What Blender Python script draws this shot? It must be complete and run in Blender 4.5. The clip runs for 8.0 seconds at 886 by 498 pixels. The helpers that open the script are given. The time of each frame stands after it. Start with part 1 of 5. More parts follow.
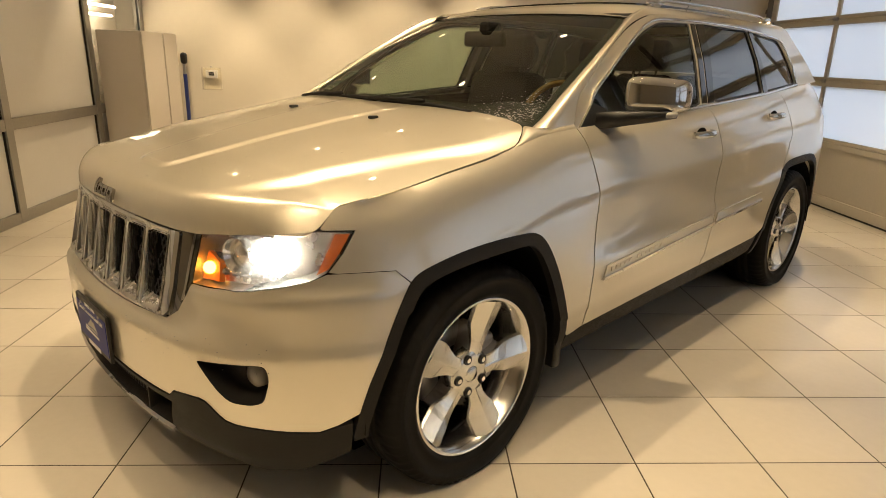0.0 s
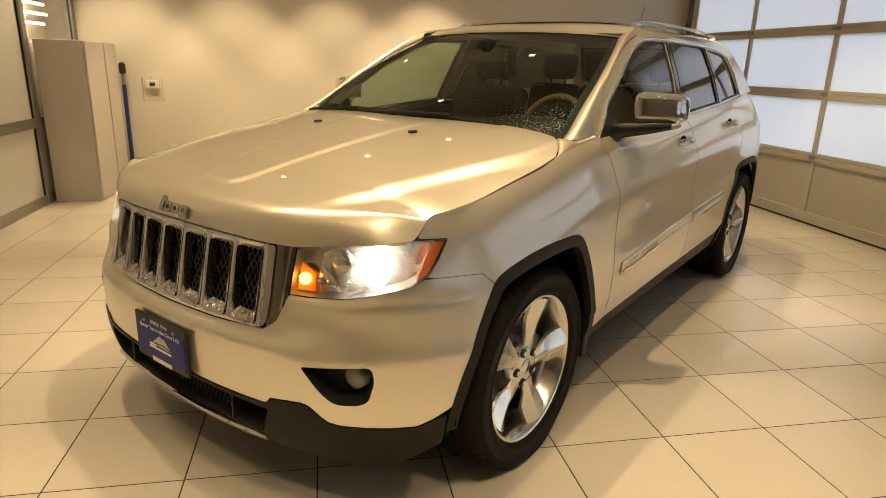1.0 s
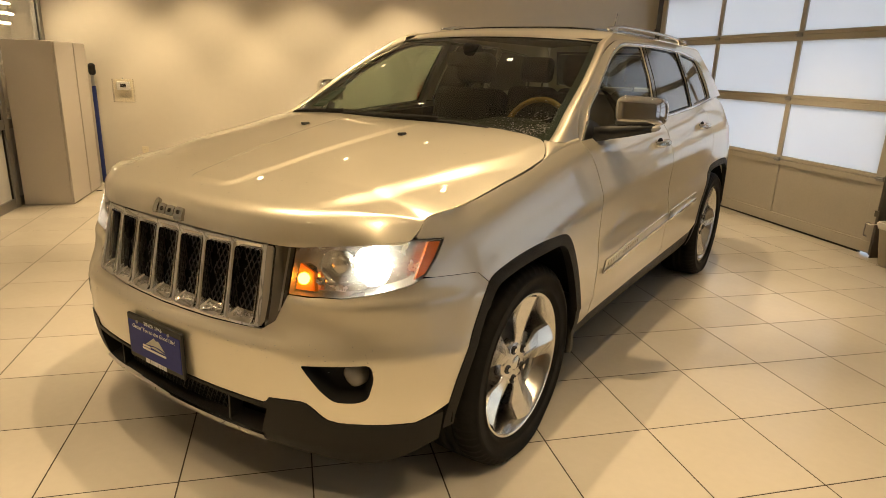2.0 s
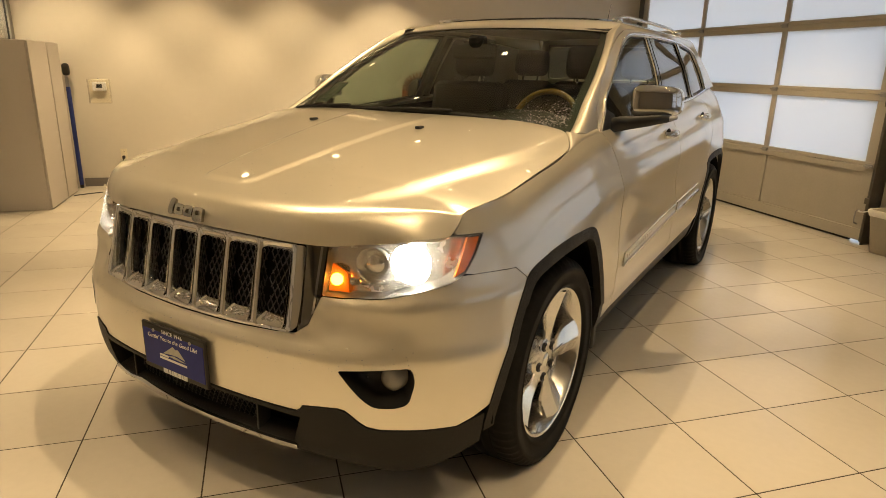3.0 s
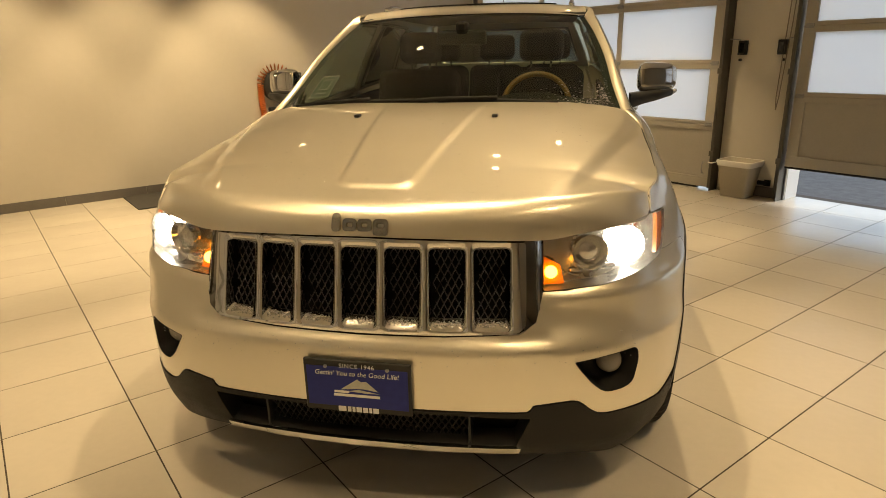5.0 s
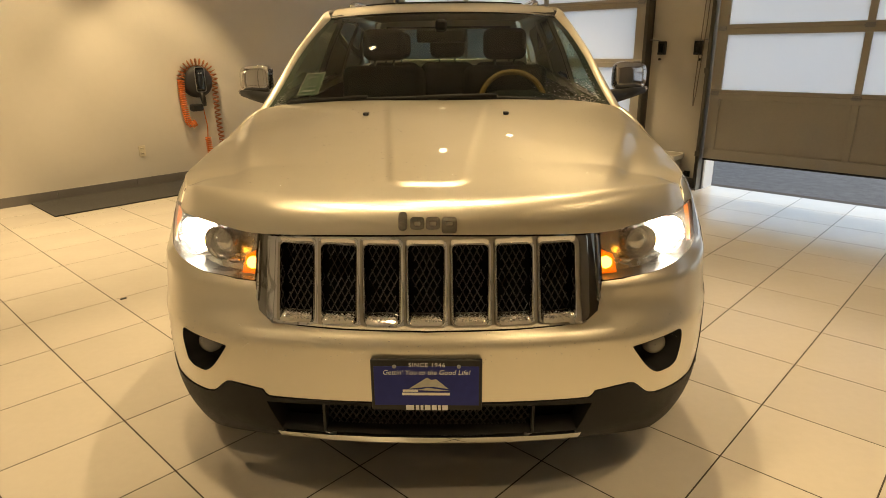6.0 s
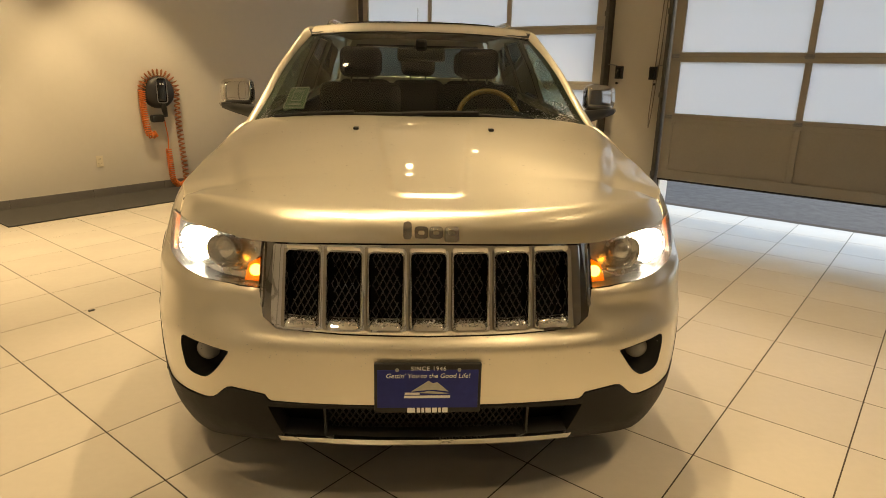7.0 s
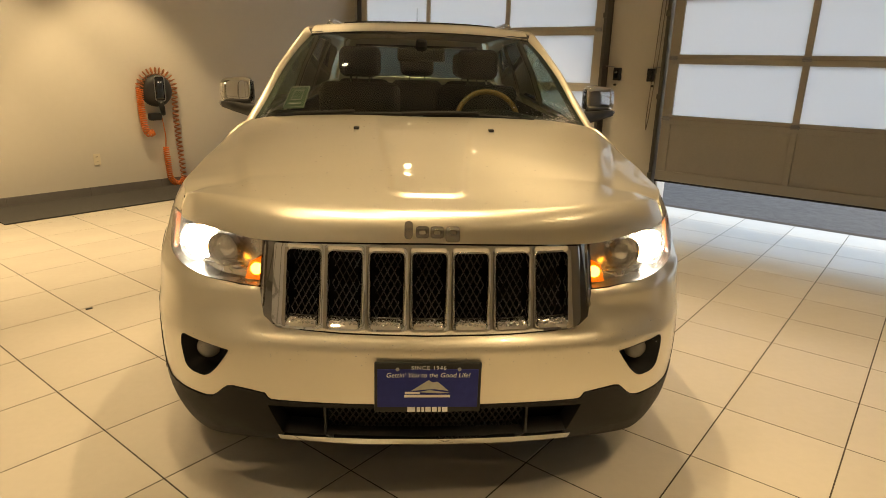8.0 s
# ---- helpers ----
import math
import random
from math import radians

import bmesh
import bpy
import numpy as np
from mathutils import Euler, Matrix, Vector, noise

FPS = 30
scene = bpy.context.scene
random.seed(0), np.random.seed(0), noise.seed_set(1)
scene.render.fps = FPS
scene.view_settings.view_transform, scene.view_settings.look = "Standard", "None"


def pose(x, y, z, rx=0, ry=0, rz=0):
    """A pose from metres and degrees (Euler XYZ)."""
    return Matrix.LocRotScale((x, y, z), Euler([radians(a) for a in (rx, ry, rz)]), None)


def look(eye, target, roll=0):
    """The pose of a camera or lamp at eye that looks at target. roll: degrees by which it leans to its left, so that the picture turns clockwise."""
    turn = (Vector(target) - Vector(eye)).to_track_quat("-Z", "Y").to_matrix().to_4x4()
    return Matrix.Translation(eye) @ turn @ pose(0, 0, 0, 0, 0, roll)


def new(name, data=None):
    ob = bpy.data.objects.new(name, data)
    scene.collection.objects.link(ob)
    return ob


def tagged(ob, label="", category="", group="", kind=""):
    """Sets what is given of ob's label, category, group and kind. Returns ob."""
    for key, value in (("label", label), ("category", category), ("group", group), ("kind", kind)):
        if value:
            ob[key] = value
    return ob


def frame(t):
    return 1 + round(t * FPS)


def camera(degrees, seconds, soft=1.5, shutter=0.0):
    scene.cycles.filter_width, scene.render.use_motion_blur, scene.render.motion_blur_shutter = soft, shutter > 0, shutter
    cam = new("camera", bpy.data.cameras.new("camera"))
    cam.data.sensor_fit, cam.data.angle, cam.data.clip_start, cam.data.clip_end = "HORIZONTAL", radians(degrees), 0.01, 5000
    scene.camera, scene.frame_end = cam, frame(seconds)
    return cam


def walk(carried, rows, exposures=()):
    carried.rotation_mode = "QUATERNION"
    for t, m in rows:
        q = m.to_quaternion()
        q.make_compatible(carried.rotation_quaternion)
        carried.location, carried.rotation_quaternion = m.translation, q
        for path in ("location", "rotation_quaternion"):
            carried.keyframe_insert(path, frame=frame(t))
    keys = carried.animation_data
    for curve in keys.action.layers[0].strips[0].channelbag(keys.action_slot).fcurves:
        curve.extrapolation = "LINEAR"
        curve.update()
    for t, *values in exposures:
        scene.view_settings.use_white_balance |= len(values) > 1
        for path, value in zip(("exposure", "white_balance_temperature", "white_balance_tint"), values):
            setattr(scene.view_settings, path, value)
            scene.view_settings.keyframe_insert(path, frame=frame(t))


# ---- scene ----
cam = camera(70.9, 8.0, soft=0.85)
PATH = [
    (0, (-0.811, -1.882, 1.386), (-0.715, 0.026, 0.792), 1.6),
    (0.5, (-1.063, -1.88, 1.4), (-0.819, 0.018, 0.817), 1.67),
    (1, (-1.32, -1.986, 1.42), (-0.95, -0.105, 0.85), 1.65),
    (1.5, (-1.394, -2.017, 1.423), (-0.96, -0.148, 0.858), 1.82),
    (2.8, (-1.496, -1.963, 1.402), (-0.98, -0.112, 0.845), 1.56),
    (3, (-1.57, -1.897, 1.389), (-1.026, -0.056, 0.826), 1.25),
    (3.5, (-1.795, -1.735, 1.405), (-1.093, 0.052, 0.845), 0.42),
    (4, (-2.157, -1.653, 1.402), (-1.275, 0.054, 0.848), -0.18),
    (4.5, (-2.387, -1.496, 1.372), (-1.386, 0.128, 0.777), -0.78),
    (5, (-2.609, -1.338, 1.39), (-1.468, 0.191, 0.792), -1.28),
    (5.2, (-2.734, -1.298, 1.393), (-1.538, 0.184, 0.786), -1.36),
    (6.3, (-3.039, -1.002, 1.407), (-1.601, 0.254, 0.815), 0.04),
    (6.5, (-3.095, -1.003, 1.407), (-1.626, 0.227, 0.835), 0.46),
    (7, (-3.138, -0.991, 1.407), (-1.64, 0.208, 0.845), 1.18),
    (7.5, (-3.141, -0.988, 1.407), (-1.635, 0.203, 0.848), 1.59),
    (8, (-3.151, -0.984, 1.407), (-1.645, 0.206, 0.846), 1.61),
]
LIGHT = [(0, 1.23, 6450, 10), (1, 1.16, 6750, 10), (1.5, 1.15, 6800, 10), (3, 1.09, 6950, 10), (4.5, 1.01, 7150, 8), (5, 0.99, 7150, 8), (6.5, 0.97, 7100, 8), (8, 0.97, 7100, 8)]
walk(cam, [(t, look(eye, target, roll)) for t, eye, target, roll in PATH], LIGHT)

# ---- light and exposure ----
world = bpy.data.worlds.new("sky")
scene.world = world
world.use_nodes = True
wn = world.node_tree.nodes
sky = wn.new("ShaderNodeTexSky")
sky.sky_type, sky.sun_disc = "NISHITA", False
sky.sun_elevation, sky.sun_rotation = radians(40), radians(120)
world.node_tree.links.new(sky.outputs[0], wn["Background"].inputs[0])
wn["Background"].inputs[1].default_value = 0.155

sun = new("sun", bpy.data.lights.new("sun", "SUN"))
sun.data.energy, sun.data.angle, sun.data.color = 1.1, radians(15), (1.0, 0.97, 0.93)
sun.matrix_world = look((10, -4, 12), (0, 0, 0))

CEIL = 3.3          # ceiling height
XL, XR, YF, YB = -3.98, 3.42, -7.2, 5.92   # inner faces of the walls
WARM = (1.0, 0.745, 0.43)


def spot(x, y, power, angle=76, blend=0.42, r=0.03):
    ob = new("downlight_lamp", bpy.data.lights.new("downlight_lamp", "SPOT"))
    ob.data.energy, ob.data.color = power, WARM
    ob.data.spot_size, ob.data.spot_blend, ob.data.shadow_soft_size = radians(angle), blend, r
    ob.matrix_world = look((x, y, CEIL - 0.03), (x, y + 0.001, 0))
    return ob


# recessed downlights in rows: place, power, cone; the y = -3.95 row is added, out of view
DOWNLIGHTS = []
for y, w, c in ((5.06, 92, 76), (2.8, 69, 76), (0.55, 69, 76), (-1.7, 47, 76), (-3.95, 46, 76)):
    for x in (-3.40, -2.28, -1.16, -0.04):
        DOWNLIGHTS.append((x, y, w * (0.36 if x < -3 and 2 < y < 3 else 0.55 if x < -3 and 0 < y < 1 else 1.25 if x > -2 and 0 < y < 1 else 1.35 if x > -0.5 and y > 5 else 1.0), c))
DOWNLIGHTS += [(1.08, 2.8, 100, 76), (2.2, 2.8, 104, 76), (1.08, -1.7, 22, 76), (1.08, 0.55, 52, 66)]
for x, y, w, c in DOWNLIGHTS:
    spot(x, y, w, c)


# ---- materials ----
def material(name):
    m = bpy.data.materials.new(name)
    m.use_nodes = True
    return m, m.node_tree.nodes, m.node_tree.links, m.node_tree.nodes["Principled BSDF"]


def paint(name, color, rough=0.5, metal=0.0, coat=0.0, coat_ior=1.5, spec=0.5, var=0.06, scale=6.0, bump=0.0, bump_scale=60.0, ior=1.45, rvar=0.05):
    """A surface with colour variation at two scales and a little relief."""
    m, n, l, p = material(name)
    geo = n.new("ShaderNodeTexCoord")
    a = n.new("ShaderNodeTexNoise")
    a.inputs["Scale"].default_value, a.inputs["Detail"].default_value = scale, 6
    b = n.new("ShaderNodeTexNoise")
    b.inputs["Scale"].default_value, b.inputs["Detail"].default_value = scale * 9, 4
    l.new(geo.outputs["Object"], a.inputs["Vector"])
    l.new(geo.outputs["Object"], b.inputs["Vector"])
    mix = n.new("ShaderNodeMath")
    mix.operation = "ADD"
    l.new(a.outputs[0], mix.inputs[0])
    l.new(b.outputs[0], mix.inputs[1])
    ramp = n.new("ShaderNodeMapRange")
    ramp.inputs[1].default_value, ramp.inputs[2].default_value = 0.6, 1.4
    ramp.inputs[3].default_value, ramp.inputs[4].default_value = 1 - var, 1 + var
    l.new(mix.outputs[0], ramp.inputs[0])
    hsv = n.new("ShaderNodeHueSaturation")
    hsv.inputs["Color"].default_value = (*color, 1)
    l.new(ramp.outputs[0], hsv.inputs["Value"])
    l.new(hsv.outputs[0], p.inputs["Base Color"])
    rr = n.new("ShaderNodeMapRange")
    rr.inputs[1].default_value, rr.inputs[2].default_value = 0.3, 0.7
    rr.inputs[3].default_value, rr.inputs[4].default_value = max(rough - rvar, 0.01), rough + rvar
    l.new(a.outputs[0], rr.inputs[0])
    l.new(rr.outputs[0], p.inputs["Roughness"])
    p.inputs["Metallic"].default_value = metal
    p.inputs["Coat Weight"].default_value = coat
    p.inputs["Coat Roughness"].default_value = 0.03
    p.inputs["Coat IOR"].default_value = coat_ior
    p.inputs["Specular IOR Level"].default_value = spec
    p.inputs["IOR"].default_value = ior
    if bump:
        c = n.new("ShaderNodeTexNoise")
        c.inputs["Scale"].default_value, c.inputs["Detail"].default_value = bump_scale, 5
        l.new(geo.outputs["Object"], c.inputs["Vector"])
        bm = n.new("ShaderNodeBump")
        bm.inputs["Strength"].default_value, bm.inputs["Distance"].default_value = bump, 0.004
        l.new(c.outputs[0], bm.inputs["Height"])
        l.new(bm.outputs[0], p.inputs["Normal"])
    return m


def glass(name, tint, rough=0.0, base=0.045, edge=0.9):
    """Thin tinted pane: clear transmission with a mirror-like reflection that grows towards grazing angles."""
    m, n, l, p = material(name)
    n.remove(p)
    t = n.new("ShaderNodeBsdfTransparent")
    t.inputs[0].default_value = (*tint, 1)
    g = n.new("ShaderNodeBsdfGlossy")
    g.inputs["Roughness"].default_value = rough
    f = n.new("ShaderNodeLayerWeight")
    f.inputs["Blend"].default_value = 0.5
    pw = n.new("ShaderNodeMath")
    pw.operation = "POWER"
    pw.inputs[1].default_value = 4.0
    l.new(f.outputs["Facing"], pw.inputs[0])
    ad = n.new("ShaderNodeMath")
    ad.operation = "MULTIPLY_ADD"
    ad.inputs[1].default_value, ad.inputs[2].default_value = edge, base
    l.new(pw.outputs[0], ad.inputs[0])
    mx = n.new("ShaderNodeMixShader")
    l.new(ad.outputs[0], mx.inputs[0])
    l.new(t.outputs[0], mx.inputs[1])
    l.new(g.outputs[0], mx.inputs[2])
    l.new(mx.outputs[0], n["Material Output"].inputs[0])
    return m


def glow(name, color, strength):
    m, n, l, p = material(name)
    p.inputs["Base Color"].default_value = (*color, 1)
    p.inputs["Emission Color"].default_value = (*color, 1)
    p.inputs["Emission Strength"].default_value = strength
    return m


def frosted(name, color):
    m, n, l, p = material(name)
    n.remove(p)
    t = n.new("ShaderNodeBsdfTranslucent")
    t.inputs[0].default_value = (*color, 1)
    d = n.new("ShaderNodeBsdfPrincipled")
    d.inputs["Base Color"].default_value = (*color, 1)
    d.inputs["Roughness"].default_value = 0.35
    mx = n.new("ShaderNodeMixShader")
    mx.inputs[0].default_value = 0.3
    l.new(t.outputs[0], mx.inputs[1])
    l.new(d.outputs[0], mx.inputs[2])
    l.new(mx.outputs[0], n["Material Output"].inputs[0])
    return m


WALL = paint("wall_paint", (0.60, 0.565, 0.50), 0.75, var=0.02, scale=1.5, bump=0.15, bump_scale=180)
# darkened wall colour for the unseen end, so the car's reflections stay dim
DIMWALL = paint("dimmed_wall_paint", (0.40, 0.36, 0.30), 0.7, var=0.04, scale=1.5)
CEILING = paint("ceiling_paint", (0.62, 0.60, 0.56), 0.8, var=0.02)
TILE = paint("floor_tile", (0.52, 0.48, 0.415), 0.2, var=0.03, scale=3, spec=0.5)
_n, _l = TILE.node_tree.nodes, TILE.node_tree.links
_oi, _mr, _mu = _n.new("ShaderNodeObjectInfo"), _n.new("ShaderNodeMapRange"), _n.new("ShaderNodeMath")
_mr.inputs[3].default_value, _mr.inputs[4].default_value, _mu.operation = 0.955, 1.03, "MULTIPLY"
_h = _n["Hue/Saturation/Value"]
_v = _h.inputs["Value"].links[0].from_socket
_l.new(_oi.outputs["Random"], _mr.inputs[0])
_l.new(_mr.outputs[0], _mu.inputs[0])
_l.new(_v, _mu.inputs[1])
_l.new(_mu.outputs[0], _h.inputs["Value"])
GROUT = paint("grout", (0.05, 0.038, 0.028), 0.85, var=0.2, scale=8)
BASE = paint("baseboard_vinyl", (0.155, 0.145, 0.135), 0.5, var=0.08)
ALU = paint("aluminium", (0.34, 0.33, 0.31), 0.38, metal=0.85, var=0.06)
DOOR_PAINT = paint("door_paint", (0.43, 0.405, 0.355), 0.5, var=0.04)
TRACK = paint("dull_track_steel", (0.15, 0.14, 0.125), 0.5, metal=0.6, var=0.15, scale=14)
STEEL = paint("galvanised_steel", (0.35, 0.35, 0.35), 0.42, metal=0.8, var=0.12, scale=14)
PANE = frosted("frosted_pane", (0.78, 0.81, 0.85))
CORDM = paint("grey_cord", (0.25, 0.22, 0.18), 0.7, var=0.1)
WHITEJ = paint("jamb_white", (0.75, 0.75, 0.74), 0.5, var=0.03)
MILK = glass("milky_pane", (0.86, 0.84, 0.80), 0.1)
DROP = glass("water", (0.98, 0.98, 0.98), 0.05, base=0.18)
# brightened copy of the water: raised reflection stands in for light in the beads
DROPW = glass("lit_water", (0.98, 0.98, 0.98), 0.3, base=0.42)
TUBE = glow("lit_tube", (1.0, 0.88, 0.66), 11.0)
ORANGE = paint("orange_cable", (0.62, 0.16, 0.03), 0.4, var=0.1, scale=20)
BLUE = paint("blue_plastic", (0.016, 0.032, 0.17), 0.4, var=0.1)
IVORY = paint("ivory_plastic", (0.68, 0.62, 0.48), 0.4, var=0.04)
PANEL = paint("white_panel", (0.59, 0.58, 0.565), 0.35, var=0.02)
CABINET = paint("cabinet_laminate", (0.57, 0.53, 0.49), 0.4, var=0.02)
ASPHALT = paint("asphalt", (0.05, 0.05, 0.053), 0.7, var=0.6, scale=1.3, bump=0.5, bump_scale=90)
MAT_GREY = paint("mat_rubber", (0.042, 0.040, 0.037), 0.85, var=0.15, bump=0.4, bump_scale=220)
BLACK = paint("black_plastic", (0.013, 0.013, 0.013), 0.42, var=0.15, scale=20)
CLAD = paint("dark_grey_cladding", (0.014, 0.0135, 0.013), 0.5, spec=0.25, var=0.1, scale=18, bump=0.25, bump_scale=500)
# near-black that puts the shade of recesses into the colour
SHADE = paint("cavity_shade", (0.005, 0.005, 0.005), 0.8, spec=0.1, var=0.1)
RUBBER = paint("tyre_rubber", (0.008, 0.0077, 0.0074), 0.65, spec=0.18, var=0.2, scale=12, bump=0.15, bump_scale=120)
CHROME = paint("chrome", (0.72, 0.715, 0.70), 0.06, metal=1.0, var=0.02)
BADGE = paint("dark_chrome", (0.42, 0.41, 0.38), 0.16, metal=1.0, var=0.05)
# chrome with a dark reflection put into its colour
DIMCHROME = paint("chrome_dark_reflection", (0.27, 0.26, 0.24), 0.08, metal=1.0, var=0.05)
RIM = paint("polished_alloy", (0.66, 0.65, 0.63), 0.2, metal=1.0, var=0.04)
BODY = paint("champagne_metallic_paint", (0.715, 0.665, 0.55), 0.345, metal=0.78, coat=1.0, coat_ior=1.9, var=0.012, scale=2.5, rvar=0.012)
WSGLASS = glass("windscreen_glass", (0.42, 0.50, 0.42), base=0.03, edge=0.65)
PRIVACY = glass("privacy_glass", (0.06, 0.065, 0.065), base=0.2)
LENS = glass("clear_lens", (0.95, 0.95, 0.95))
# lamp lens with a translucent share that stands in for the glare halo
HLLENS = glass("hazed_lamp_lens", (0.93, 0.93, 0.93))
_n, _l = HLLENS.node_tree.nodes, HLLENS.node_tree.links
_tr, _mx = _n.new("ShaderNodeBsdfTranslucent"), _n.new("ShaderNodeMixShader")
_mx.inputs[0].default_value = 0.07
_l.new(_n["Mix Shader"].outputs[0], _mx.inputs[1])
_l.new(_tr.outputs[0], _mx.inputs[2])
_l.new(_mx.outputs[0], _n["Material Output"].inputs[0])
SIDEGLASS = glass("side_glass", (0.72, 0.79, 0.72), base=0.08)
REARGLASS = glass("rear_glass", (0.12, 0.14, 0.14))
GLOSSB = paint("gloss_black", (0.008, 0.008, 0.009), 0.08, var=0.1, coat=0.5)
LENSW = paint("clear_moulded_lens", (0.36, 0.35, 0.33), 0.12, var=0.05, coat=0.5)
LENSD = paint("dim_inner_lens", (0.72, 0.70, 0.66), 0.2, metal=0.9, var=0.1, coat=1.0)
LAMPBOWL = paint("lamp_bowl", (0.72, 0.70, 0.66), 0.25, metal=0.9, var=0.15, scale=30)
LAMPWALL = paint("lamp_wall", (0.16, 0.155, 0.15), 0.3, metal=0.5, var=0.1)
AMBERC = paint("amber_plastic", (0.55, 0.13, 0.02), 0.14, var=0.15, scale=40, coat=0.8)
MESHB = paint("mesh_black", (0.03, 0.03, 0.03), 0.3, var=0.1)
STICKER = paint("sticker_green", (0.06, 0.085, 0.055), 0.5, var=0.05)
GREENP = paint("sticker_dark_green", (0.035, 0.085, 0.04), 0.5, var=0.05)
HILLS = paint("printed_hills", (0.45, 0.45, 0.42), 0.45, var=0.15)
AMBER = paint("amber_reflector", (0.75, 0.2, 0.02), 0.15, var=0.1)
LAMP = glow("lit_headlamp", (1.0, 0.93, 0.78), 30.0)
BULB = glow("lit_amber_bulb", (1.0, 0.40, 0.04), 9.0)
CAN = glow("lit_downlight", WARM, 16.0)
SEATM = paint("dark_leather", (0.007, 0.0065, 0.006), 0.6, spec=0.15, var=0.15)
WOOD = paint("wood_rim", (0.30, 0.16, 0.05), 0.2, coat=0.6, var=0.25, scale=18)
PLATE = paint("plate_blue", (0.028, 0.038, 0.21), 0.45, spec=0.2, var=0.12, scale=5)
WHITEP = paint("white_print", (0.75, 0.75, 0.75), 0.5, var=0.02)
CHARG = paint("charger_grey", (0.028, 0.028, 0.03), 0.45, var=0.08)
CABLED = paint("brown_cable", (0.36, 0.13, 0.04), 0.45, var=0.1, scale=20)
LINER = paint("bin_liner", (0.70, 0.68, 0.62), 0.35, var=0.05)
BINP = paint("bin_plastic", (0.44, 0.40, 0.32), 0.45, var=0.05)


# ---- mesh helpers ----
def part(name, bm, mat, parent=None, label="", smooth=False, recalc=True):
    """Links a bmesh as one mesh object, under parent if one is given."""
    me = bpy.data.meshes.new(name)
    if recalc:
        bmesh.ops.recalc_face_normals(bm, faces=bm.faces)
    if smooth:
        for f in bm.faces:
            f.smooth = True
    bm.to_mesh(me)
    bm.free()
    for mm in (mat if isinstance(mat, (list, tuple)) else [mat]):
        me.materials.append(mm)
    ob = new(name, me)
    if parent is not None:
        ob.parent = parent
    return tagged(ob, label)


def empty(name, m, label, category, group="", kind=""):
    ob = new(name)
    ob.matrix_world = m
    return tagged(ob, label, category, group, kind)


def box(x0, y0, z0, x1, y1, z1, bevel=0.0, bm=None, segments=2):
    bm = bm or bmesh.new()
    r = bmesh.ops.create_cube(bm, size=1)
    vs = r["verts"]
    for v in vs:
        v.co = Vector(((x0 + x1) / 2 + v.co.x * (x1 - x0), (y0 + y1) / 2 + v.co.y * (y1 - y0), (z0 + z1) / 2 + v.co.z * (z1 - z0)))
    if bevel:
        es = list({e for v in vs for e in v.link_edges})
        bmesh.ops.bevel(bm, geom=es, offset=bevel, segments=segments, profile=0.5, affect="EDGES")
    return bm


def cyl(a, b, r, r2=None, n=20, bm=None, bevel=0.0):
    bm = bm or bmesh.new()
    a, b = Vector(a), Vector(b)
    q = (b - a).to_track_quat("Z", "Y").to_matrix().to_4x4()
    bmesh.ops.create_cone(bm, cap_ends=True, segments=n, radius1=r, radius2=r if r2 is None else r2, depth=(b - a).length, matrix=Matrix.Translation((a + b) / 2) @ q)
    return bm


def tube(points, r, n=8, closed=False, bm=None, radii=None, flat=1.0):
    """A round bar along points."""
    bm = bm or bmesh.new()
    pts = [Vector(p) for p in points]
    rings, up = [], Vector((0, 0, 1))
    k = len(pts)
    for i, p in enumerate(pts):
        d = (pts[(i + 1) % k] - pts[i - 1]) if closed else (pts[min(i + 1, k - 1)] - pts[max(i - 1, 0)])
        d.normalize()
        if abs(d.dot(up)) > 0.95:
            up = Vector((1, 0, 0)) if abs(d.x) < 0.9 else Vector((0, 1, 0))
        s = d.cross(up).normalized()
        u = s.cross(d).normalized()
        up = u
        rr = radii[i] if radii else r
        rings.append([bm.verts.new(p + rr * (math.cos(2 * math.pi * j / n) * s + flat * math.sin(2 * math.pi * j / n) * u)) for j in range(n)])
    for i in range(k if closed else k - 1):
        a, b = rings[i], rings[(i + 1) % k]
        for j in range(n):
            bm.faces.new((a[j], a[(j + 1) % n], b[(j + 1) % n], b[j]))
    if not closed:
        bm.faces.new(rings[0])
        bm.faces.new(rings[-1])
    for f in bm.faces:
        f.smooth = True
    return bm


def lathe(profile, n=64, bm=None, axis="X", closed=False):
    """Spins (radius, along) pairs round the local x axis."""
    bm = bm or bmesh.new()
    rings = []
    for i in range(n):
        a = 2 * math.pi * i / n
        rings.append([bm.verts.new((h, r * math.cos(a), r * math.sin(a))) for r, h in profile])
    m = len(profile)
    for i in range(n):
        A, B = rings[i], rings[(i + 1) % n]
        for j in range(m if closed else m - 1):
            f = bm.faces.new((A[j], A[(j + 1) % m], B[(j + 1) % m], B[j]))
            f.smooth = True
    return bm


def grid(rows, bm=None, close=False):
    """A surface through rows of points."""
    bm = bm or bmesh.new()
    vs = [[bm.verts.new(p) for p in r] for r in rows]
    for a, b in zip(vs, vs[1:]):
        for i in range(len(a) - (0 if close else 1)):
            j = (i + 1) % len(a)
            f = bm.faces.new((a[i], a[j], b[j], b[i]))
            f.smooth = True
    return bm


